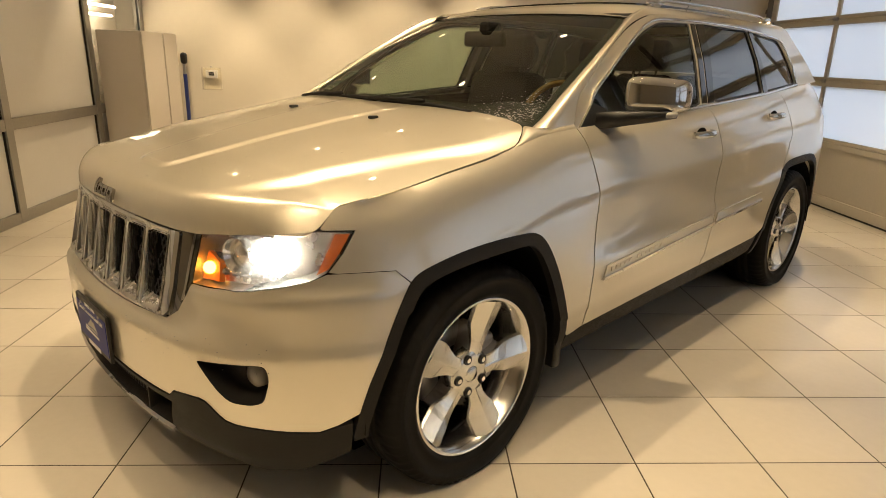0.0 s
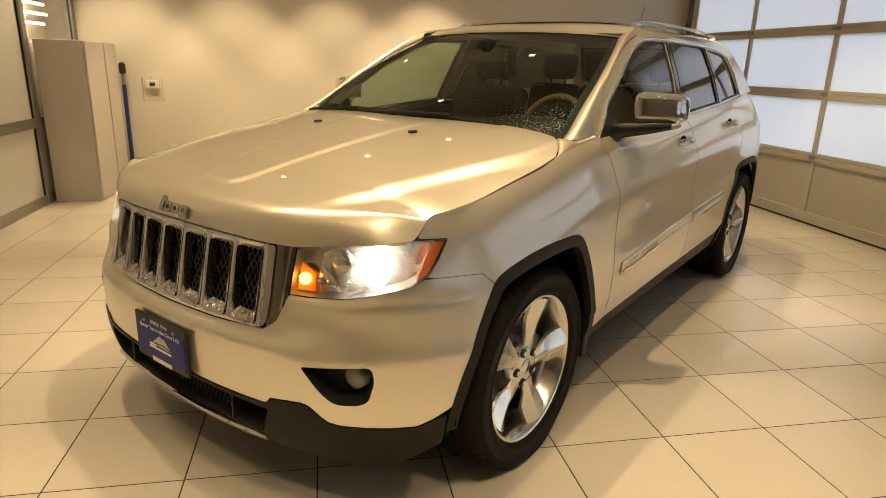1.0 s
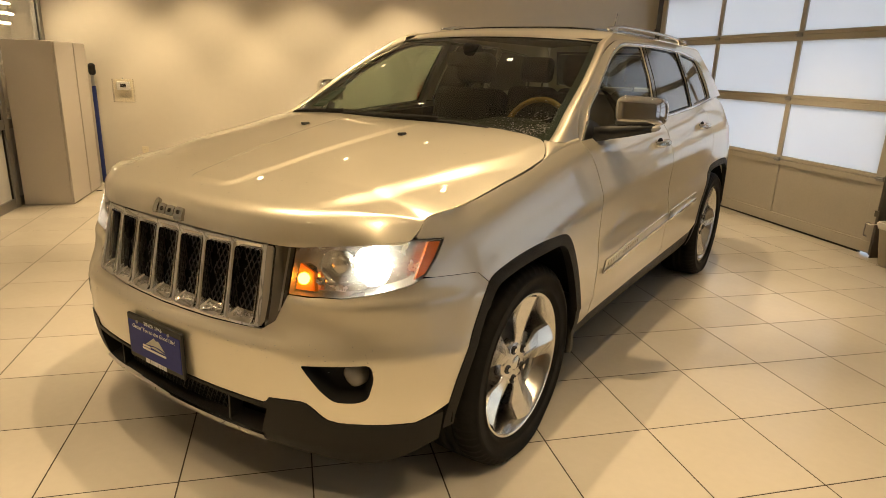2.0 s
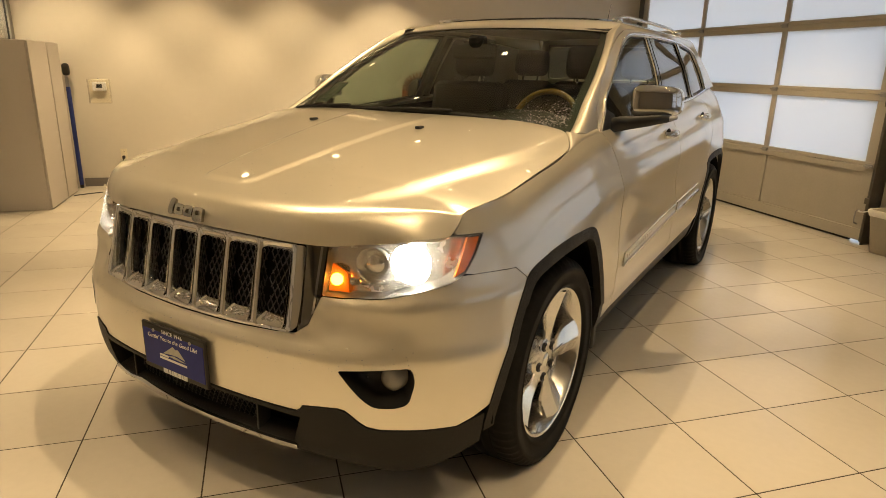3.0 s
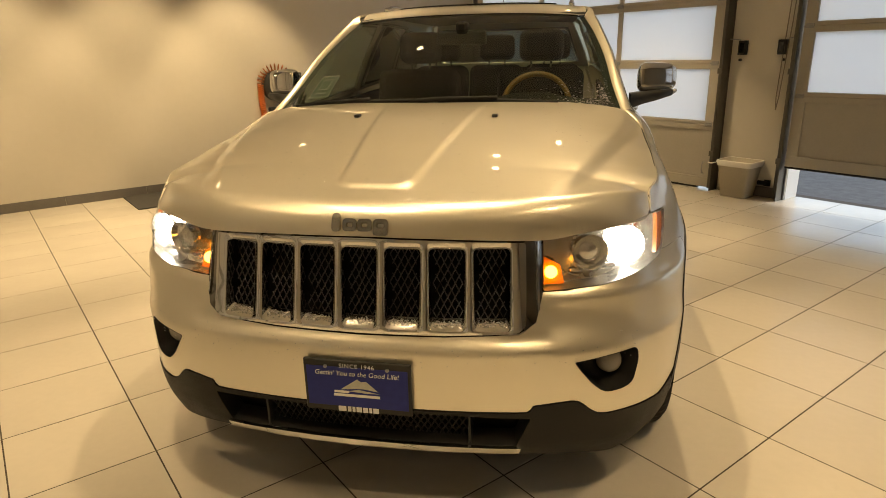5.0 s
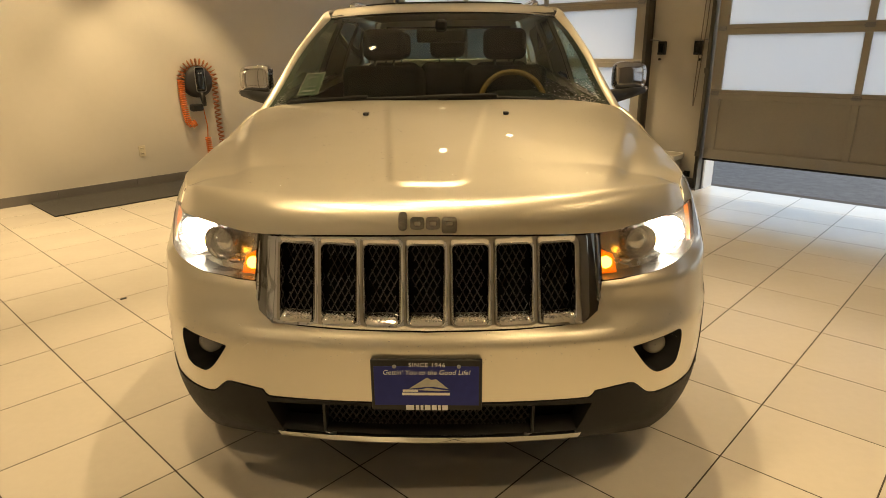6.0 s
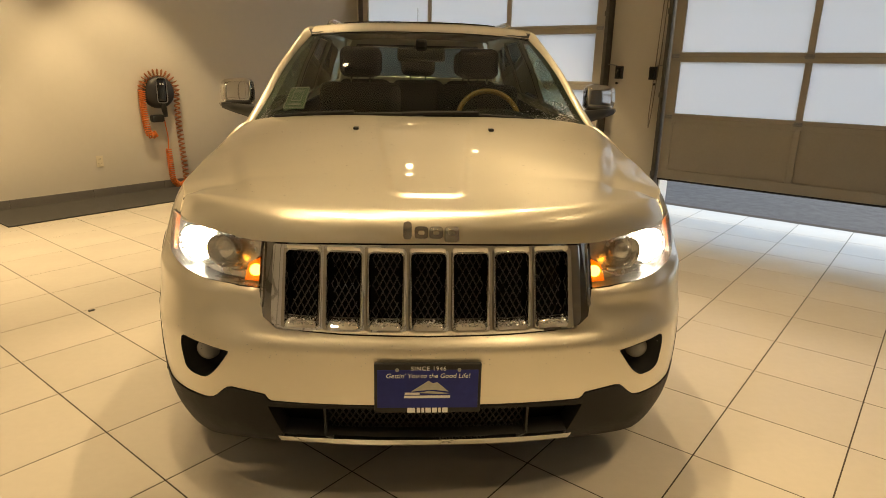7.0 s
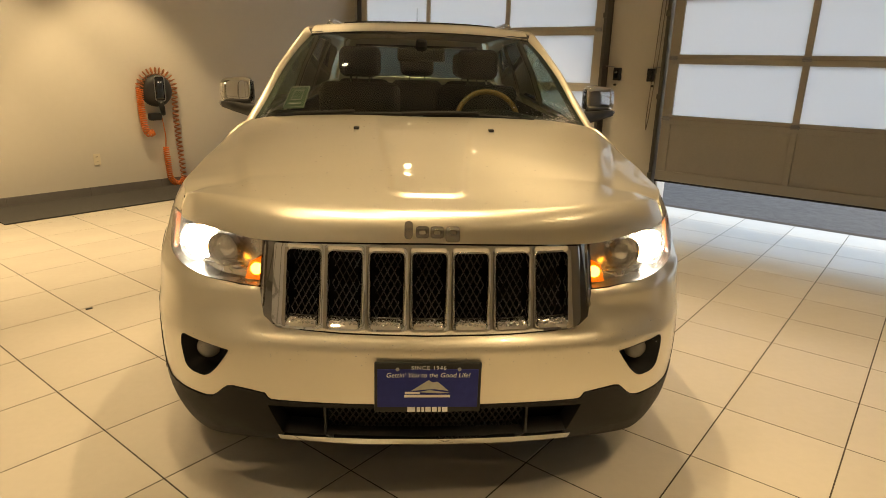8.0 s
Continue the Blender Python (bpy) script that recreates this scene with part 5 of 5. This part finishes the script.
def wheel(x, y, sgn):
    e = part("wheel", lathe([(0.272, -0.1), (0.25, -0.09), (0.232, -0.05), (0.232, 0.03), (0.244, 0.06), (0.256, 0.092), (0.265, 0.110), (0.272, 0.1165), (0.279, 0.1155), (0.281, 0.108), (0.272, 0.09)], 90), RIM, car, "polished five-spoke alloy wheel")
    e.matrix_local = Matrix.Translation((x, y, HUB)) @ Matrix.Diagonal((sgn, 1, 1, 1))
    prof = [(0.268, -0.10), (0.285, -0.118), (0.315, -0.130), (0.348, -0.13), (0.374, -0.115), (0.385, -0.09), (0.388, -0.05), (0.379, -0.048), (0.379, -0.038), (0.3885, -0.036), (0.3885, -0.005), (0.379, -0.003), (0.379, 0.007), (0.3885, 0.009), (0.3885, 0.036), (0.379, 0.038), (0.379, 0.048), (0.388, 0.05), (0.386, 0.088),
            (0.381, 0.106), (0.372, 0.119), (0.356, 0.128), (0.355, 0.1315), (0.339, 0.1335), (0.338, 0.131), (0.318, 0.132), (0.300, 0.127), (0.298, 0.1295), (0.288, 0.125), (0.281, 0.115), (0.268, 0.100)]
    N = 180
    bm = bmesh.new()
    rings = []
    for i in range(N):
        a = 2 * math.pi * i / N
        g = i % 3 == 0
        ring = []
        for r, h in prof:
            rr = r - (0.007 if g and abs(h) > 0.06 and r > 0.36 else 0)
            z = rr * math.sin(a)
            # the tread flattens and the sidewall bulges where the car's weight rests
            w = smoothstep(-0.28, -0.36, z)
            ring.append(bm.verts.new((h * (1 + 0.05 * w), rr * math.cos(a), max(z, 0.0085 - HUB + 0.25 * max(0, 0.372 - rr) * w))))
        rings.append(ring)
    for i in range(N):
        A, B = rings[i], rings[(i + 1) % N]
        for j in range(len(prof) - 1):
            bm.faces.new((A[j], A[j + 1], B[j + 1], B[j])).smooth = True
    part("tyre", bm, RUBBER, e, "black road tyre")
    part("brake_disc", lathe([(0.08, 0.0), (0.165, 0.0), (0.165, -0.02), (0.08, -0.02)], 48, closed=True), STEEL, e)
    # near-black disc added for the shade behind the spokes
    part("wheel_shade", cyl((-0.07, 0, 0), (-0.06, 0, 0), 0.231, n=40), SHADE, e)
    cal = box(-0.05, 0.07, -0.09, 0.035, 0.17, 0.09, 0.02)
    part("brake_caliper", cal, STEEL, e)
    for i in range(5):
        a = 2 * math.pi * i / 5 + radians(75)
        rows = []
        for k in range(13):
            t = k / 12
            r = 0.035 + 0.226 * t
            wl = float(np.interp(t, [0, 0.22, 0.36, 0.46, 0.56, 0.66, 1], [0.044, 0.033, 0.036, 0.047, 0.060, 0.066, 0.068]))
            wr = float(np.interp(t, [0, 0.22, 0.36, 0.46, 0.56, 0.66, 1], [0.044, 0.033, 0.035, 0.043, 0.054, 0.062, 0.070]))
            h = float(np.interp(t, [0, 0.3, 0.6, 0.9, 1], [0.078, 0.081, 0.090, 0.104, 0.110]))
            k = smoothstep(0.25, 0.6, t)
            rows.append([(h - 0.075, r, -wl * 0.82), (h - 0.016 * k - 0.008, r, -wl), (h - 0.012 * k - 0.002, r, -wl * 0.93), (h + 0.004, r, -wl * 0.05), (h + 0.001, r, wr * 0.12), (h - 0.010 * k - 0.003, r, wr * 0.93), (h - 0.016 * k - 0.010, r, wr), (h - 0.075, r, wr * 0.82)])
        bm = grid(rows)
        bm.transform(Matrix.Rotation(a, 4, "X"))
        for f in bm.faces:
            f.smooth = False
        part("spoke", bm, RIM, e)
        b = a + math.pi / 5
        nut = cyl((0.035, 0.0635 * math.cos(b), 0.0635 * math.sin(b)), (0.091, 0.0635 * math.cos(b), 0.0635 * math.sin(b)), 0.0105, 0.0095, n=6)
        ring = lathe([(0.0, 0.0855), (0.0145, 0.0855), (0.0155, 0.0875), (0.0165, 0.0878), (0.0175, 0.0855), (0.0175, 0.05)], 20)
        ring.transform(Matrix.Translation((0, 0.0635 * math.cos(b), 0.0635 * math.sin(b))))
        nb = part("nut_well", ring, BLACK, e)
        part("lug_nut", nut, CHROME, nb)
    part("hub", lathe([(0.0, 0.082), (0.06, 0.084), (0.082, 0.079), (0.09, 0.066), (0.092, 0.04)], 40), RIM, e, smooth=True)
    part("centre_cap", lathe([(0.0, 0.088), (0.024, 0.087), (0.030, 0.082), (0.031, 0.07)], 32), RIM, e, smooth=True)
    return e


for y in (-0.008, 2.915):
    wheel(0.817, y, 1)
    wheel(-0.817, y, -1)

# grille: chrome frame, seven slots with sloping sills and mesh
SLOTS = [(-3 + i) * 0.1265 for i in range(7)]
holes = [rounded(SX([(c - 0.0485, 0.669), (c + 0.0485, 0.669), (c + 0.0515, 0.888), (c - 0.0515, 0.888)]), 0.013, 4) for c in SLOTS]


def grille_face(u, z):
    """The frame's face: bars rounded across, ends turned back towards the lamps."""
    x = float(np.interp(abs(u), _s, _c[:, 0]))
    r = abs((x + 0.06325) % 0.1265 - 0.06325)
    e = min(max((0.06325 - r) / 0.0135, 0), 1) if x < 0.44 else 0.0
    w = smoothstep(0.662, 0.672, z) * smoothstep(0.905, 0.889, z)
    return M(u, z, 0.012 - 0.007 * e * e * w - 0.014 * smoothstep(0.455, 0.53, x) - 0.010 * smoothstep(0.668, 0.652, z))


FACE = [(-0.478, 0.9045), (-0.476, 0.757), (-0.472, 0.68), (-0.445, 0.662), (-0.25, 0.653), (0, 0.650), (0.25, 0.653), (0.445, 0.662), (0.472, 0.68), (0.476, 0.757), (0.478, 0.9045), (0.25, 0.912), (0, 0.916), (-0.25, 0.912)]
gr = panel("grille_frame", rounded(SX(FACE), 0.012), holes, CHROME, both=False, step=0.0075, f=grille_face, depth=0.02, label="bright chrome grille frame with seven upright slots")[0]
# recessed chrome ends beside the lamps, darkened for their reflection, each with a bright upright rib
end = [(0.468, 0.665), (0.502, 0.688), (0.526, 0.757), (0.531, 0.902), (0.474, 0.9045)]
for nm, poly, o_, m_ in (("grille_end", end, 0.001, DIMCHROME), ("end_rib", [(0.508, 0.715), (0.515, 0.722), (0.5225, 0.90), (0.516, 0.90)], 0.006, CHROME)):
    for sg in (1, -1):
        bm = sheet(SX(poly), [], 0.012, lambda u, v: M(u, v, o_), 0.012)
        part(nm, bm if sg > 0 else mirror(bm), m_, gr, "chrome end of the grille, its dark reflection put into the colour" if m_ is DIMCHROME else "", recalc=False)
# near-black sheet standing in for the shade behind the slots
panel("grille_backing", SX([(-0.50, 0.66), (0, 0.66), (0.50, 0.66), (0.50, 0.905), (0, 0.915), (-0.50, 0.905)]), [], SHADE, both=False, step=0.05, out=-0.062, depth=0)
for c in SLOTS:
    def GP(x, z, d):
        return M(sF(x), z, d)
    loop_o = [(c - 0.0485, 0.669), (c + 0.0485, 0.669), (c + 0.0515, 0.888), (c - 0.0515, 0.888)]
    loop_i = [(c - 0.0465, 0.692), (c + 0.0465, 0.692), (c + 0.0495, 0.885), (c - 0.0495, 0.885)]
    o_, i_ = rounded(loop_o, 0.013, 4), rounded(loop_i, 0.012, 4)
    bm = grid([[GP(p[0], p[1], 0.0125) for p in o_], [GP((p[0] + 3 * r[0]) / 4, (p[1] + r[1]) / 2, 0.0) for p, r in zip(o_, i_)], [GP(r[0], r[1], -0.022) for r in i_]], close=True)
    part("slot_liner", bm, CHROME, gr)
    part("slot_mesh", lattice(c - 0.048, c + 0.048, 0.688, 0.888, lambda x, z: M(sF(x), z, -0.024), 0.0215, 0.56, 0.0019), MESHB, gr, "black wire mesh")

# headlamps
hl_r = rounded(SX(HL), [0.008, 0.008, 0.01, 0.01, 0.02, 0.02, 0.012, 0.01, 0.006, 0.01, 0.01, 0.01, 0.01], 4)
bowls = panel("headlamp", hl_r, [], LAMPBOWL, step=0.03, out=-0.055, depth=0, label="headlamp with bright reflectors")
for i, sg in enumerate((1, -1)):
    par = bowls[i]

    def H(x, z, d):
        p = M(sF(x), z, d)
        return Vector((sg * p.x, p.y, p.z))
    bm = sheet(hl_r, [], 0.025, lambda u, v: M(u, v, 0.004), 0)
    ln = part("lens", bm if sg > 0 else mirror(bm), HLLENS, par, "clear lens")
    ln.visible_shadow = False
    bm = grid([[M(p[0], p[1], 0.004) for p in dense(hl_r, 0.03)], [M(p[0], p[1], -0.056) for p in dense(hl_r, 0.03)]], close=True)
    part("housing_wall", bm if sg > 0 else mirror(bm), LAMPWALL, par)
    # lit projector in its round reflector, unlit inner lamp, amber corner pieces
    for nm, x, z, r, m_ in (("low_beam", 0.798, 0.866, 0.053, LAMP), ("high_beam", 0.692, 0.858, 0.046, LENSD)):
        c = H(x, z, -0.050)
        fw = Vector((sg * 0.28, -0.96, 0))
        q_ = fw.to_track_quat("X", "Z").to_matrix().to_4x4()
        bm = lathe([(r * 1.12, 0.045), (r * 1.05, 0.04), (r * 0.9, 0.015), (r * 0.55, 0.0)], 36)
        bm.transform(Matrix.Translation(c) @ q_)
        rf = part("reflector", bm, CHROME, par, "bright round reflector")
        bm = lathe([(0.0, 0.036), (r * 0.45, 0.033), (r * 0.75, 0.024), (r * 0.92, 0.006)], 28)
        bm.transform(Matrix.Translation(c) @ q_)
        part(nm, bm, m_, rf, "glowing lamp" if m_ is LAMP else "clear inner lamp")
    ab = [(0.536, 0.771), (0.606, 0.771), (0.598, 0.822), (0.541, 0.848)]
    bm = sheet(SX(ab), [], 0.02, lambda u, v: M(u, v, -0.025), 0.02)
    tb = part("turn_reflector", bm if sg > 0 else mirror(bm), AMBER, par, "amber turn lamp")
    bl = bmesh.new()
    bmesh.ops.create_uvsphere(bl, u_segments=16, v_segments=10, radius=0.018)
    bl.transform(Matrix.Translation(H(0.563, 0.806, -0.018)))
    part("turn_bulb", bl, BULB, tb, smooth=True)
    sr = [(0.887, 0.842), (0.903, 0.88), (0.919, 0.930), (0.899, 0.931), (0.884, 0.88), (0.868, 0.828)]
    bm = sheet(SX(sr), [], 0.012, lambda u, v: M(u, v, -0.002), 0.012)
    part("side_reflector", bm if sg > 0 else mirror(bm), AMBERC, par, "amber side marker")
    for j in range(4):
        cc = H(0.60 + 0.05 * j, 0.795 + 0.006 * j, -0.045)
        jb = bmesh.new()
        bmesh.ops.create_uvsphere(jb, u_segments=12, v_segments=8, radius=1)
        jb.transform(Matrix.Translation(cc) @ Matrix.Diagonal((0.022, 0.014, 0.012, 1)))
        part("inner_jewel", jb, CHROME, par, smooth=True)

# fog lamps in dark pockets
for sg in (1, -1):
    fd = dense(FOGR, 0.02)
    cen = np.mean(np.array(fd), 0)
    rings = []
    for dpt, k in ((0.002, 1.0), (-0.02, 0.97), (-0.06, 0.9), (-0.075, 0.8), (-0.078, 0.0)):
        rings.append([M(cen[0] + (p[0] - cen[0]) * k, cen[1] + (p[1] - cen[1]) * k, dpt) for p in fd])
    bm = grid(rings, close=True)
    fb = part("fog_pocket", bm if sg > 0 else mirror(bm), BLACK, bumper, "black fog lamp pocket", smooth=True)
    p = M(sF(0.738), 0.530, -0.062)
    fw = Vector((sg * 0.12, -0.99, 0))
    bm = lathe([(0.0, 0.024), (0.02, 0.022), (0.034, 0.014), (0.038, 0.0), (0.04, -0.03)], 28)
    bm.transform(Matrix.Translation((sg * p.x, p.y, p.z)) @ fw.to_track_quat("X", "Z").to_matrix().to_4x4())
    part("fog_lamp", bm, LENSW, fb, "round clear fog lamp")

# number plate with dealer insert
plate = part("plate_holder", box(-0.158, -0.928, 0.420, 0.158, -0.916, 0.582, 0.004, segments=3), BLACK, car, "black plate frame with blue dealer insert")
plate.matrix_local = Matrix.Translation((0, 0.027, 0))
part("insert", box(-0.149, -0.9300, 0.438, 0.149, -0.9275, 0.562, 0.001), PLATE, plate, "blue printed insert")


def lettering(text, size, m, mat, parent, name="lettering", extrude=0.0004, shear=0.0, spacing=1.0):
    c = bpy.data.curves.new(name, "FONT")
    c.body, c.size, c.align_x, c.align_y, c.extrude, c.shear, c.space_character = text, size, "CENTER", "CENTER", extrude, shear, spacing
    ob = bpy.data.objects.new(name, c)
    scene.collection.objects.link(ob)
    me = bpy.data.meshes.new_from_object(ob.evaluated_get(bpy.context.evaluated_depsgraph_get()))
    bpy.data.objects.remove(ob)
    me.transform(m)
    me.materials.clear()
    me.materials.append(mat)
    o = new(name, me)
    o.parent = parent
    return o


def PL(x, z):
    return Matrix.Translation((x, -0.9308, z)) @ Matrix.Rotation(radians(90), 4, "X")


lettering("SINCE 1946", 0.0185, PL(0.002, 0.5665), WHITEP, plate, spacing=1.14)
lettering("Gettin' You to the Good Life!", 0.0205, PL(0, 0.543), WHITEP, plate, shear=0.18)
mt = bmesh.new()
for poly in ([(-0.05, 0.492), (0.002, 0.528), (0.014, 0.520), (0.028, 0.523), (0.062, 0.492), (0.02, 0.498), (-0.005, 0.497)], [(-0.03, 0.488), (0.005, 0.495), (0.066, 0.486), (0.03, 0.4845)]):
    f = mt.faces.new([mt.verts.new((x, -0.9308, z)) for x, z in poly])
    bmesh.ops.triangulate(mt, faces=[f])
part("insert_picture", mt, HILLS, plate, "plain hill shapes")
bb = bmesh.new()
for x0, x1, z0, z1 in ((-0.068, -0.024, 0.482, 0.489), (-0.07, 0.066, 0.471, 0.479)):
    box(x0, -0.9312, z0, x1, -0.9302, z1, bm=bb)
part("insert_print", bb, WHITEP, plate)
bb = bmesh.new()
for x0, x1 in ((-0.060, -0.037), (-0.032, -0.022), (-0.018, -0.010), (-0.006, 0.010), (0.014, 0.028), (0.032, 0.040), (0.044, 0.060)):
    box(x0, -0.9302, 0.422, x1, -0.9285, 0.4375, bm=bb)
part("frame_print", bb, WHITEP, plate)
for x in (-0.09, 0.092):
    part("plate_screw", cyl((x, -0.9305, 0.563), (x, -0.9335, 0.563), 0.0055, n=12), STEEL, plate)

# rain beads on the car
def beads(name, places, label, mat=DROP):
    bm = bmesh.new()
    for p, r in places:
        rows_ = []
        for j in range(3):
            a = math.pi / 2 * j / 2.6
            rows_.append([(p.x + r * math.cos(a) * math.cos(k * math.pi / 3), p.y + r * math.cos(a) * math.sin(k * math.pi / 3), p.z + 0.6 * r * math.sin(a)) for k in range(6)])
        vs = [[bm.verts.new(q) for q in row] for row in rows_]
        for A, B in zip(vs, vs[1:]):
            for k in range(6):
                bm.faces.new((A[k], A[(k + 1) % 6], B[(k + 1) % 6], B[k])).smooth = True
        bm.faces.new(vs[-1]).smooth = True
    return tagged(part(name, bm, mat, car, label), kind="stuff")


rng = random.Random(5)
spots = []
while len(spots) < 300:
    x, y = rng.uniform(-0.66, 0.66), rng.uniform(-0.74, 0.28)
    if y > FE(abs(x)) + 0.05 and noise.noise((x * 4, y * 4, 0.3)) > -0.15:
        spots.append((hood(x, y), rng.choice((0.0014, 0.002, 0.0026, 0.0034))))
beads("hood_rain", spots, "clear rain beads on the hood")
spots = []
for _ in range(420):
    u = 0.97 - abs(rng.gauss(0, 0.16))
    t = 0.06 + abs(rng.gauss(0, 0.12)) + max(0, (u - 0.86)) * rng.uniform(0, 1.5)
    if 0.5 < u < 0.97 and t < 0.5:
        spots.append((screen(u, t, 0.0), rng.choice((0.0016, 0.0022, 0.003, 0.0038))))
for _ in range(170):
    u, t = -0.97 + abs(rng.gauss(0, 0.03)), 0.02 + abs(rng.gauss(0, 0.14))
    if t < 0.6:
        spots.append((screen(u, t, 0.0), rng.choice((0.0016, 0.0024, 0.003))))
for _ in range(60):
    spots.append((screen(rng.uniform(-0.9, 0.95), rng.uniform(0.05, 0.9), 0.0), rng.choice((0.0014, 0.002))))
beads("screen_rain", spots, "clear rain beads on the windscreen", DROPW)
spots = []
for c in SLOTS:
    for _ in range(110):
        spots.append((M(sF(c + rng.uniform(-0.04, 0.04)), rng.uniform(0.672, 0.691), 0.006 - rng.uniform(0, 0.018)), rng.choice((0.0014, 0.002, 0.003))))
for _ in range(160):
    x = rng.uniform(-0.8, 0.8)
    spots.append((M(sF(x), rng.uniform(0.56, 0.645), 0.0), rng.choice((0.0013, 0.0018, 0.0024))))
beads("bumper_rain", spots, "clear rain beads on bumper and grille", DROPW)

# floor tiles, the farther ones joined
bm0 = box(-T / 2 + 0.0026, -T / 2 + 0.0026, -0.006, T / 2 - 0.0026, T / 2 - 0.0026, 0.0, 0.0007, segments=1)
tile_mesh = bpy.data.meshes.new("tile")
bm0.to_mesh(tile_mesh)
bm0.free()
tile_mesh.materials.append(TILE)
far = bmesh.new()
for i in range(-9, 8):
    for j in range(-16, 13):
        if j >= -4:
            ob = new("tile", tile_mesh)
            ob.location = ((i + 0.5) * T, (j + 0.5) * T, 0)
            ob.parent = floor
        else:
            box(i * T + 0.0026, j * T + 0.0026, -0.006, (i + 1) * T - 0.0026, (j + 1) * T - 0.0026, 0.0, bm=far)
tagged(part("tiles", far, TILE, floor), kind="stuff")
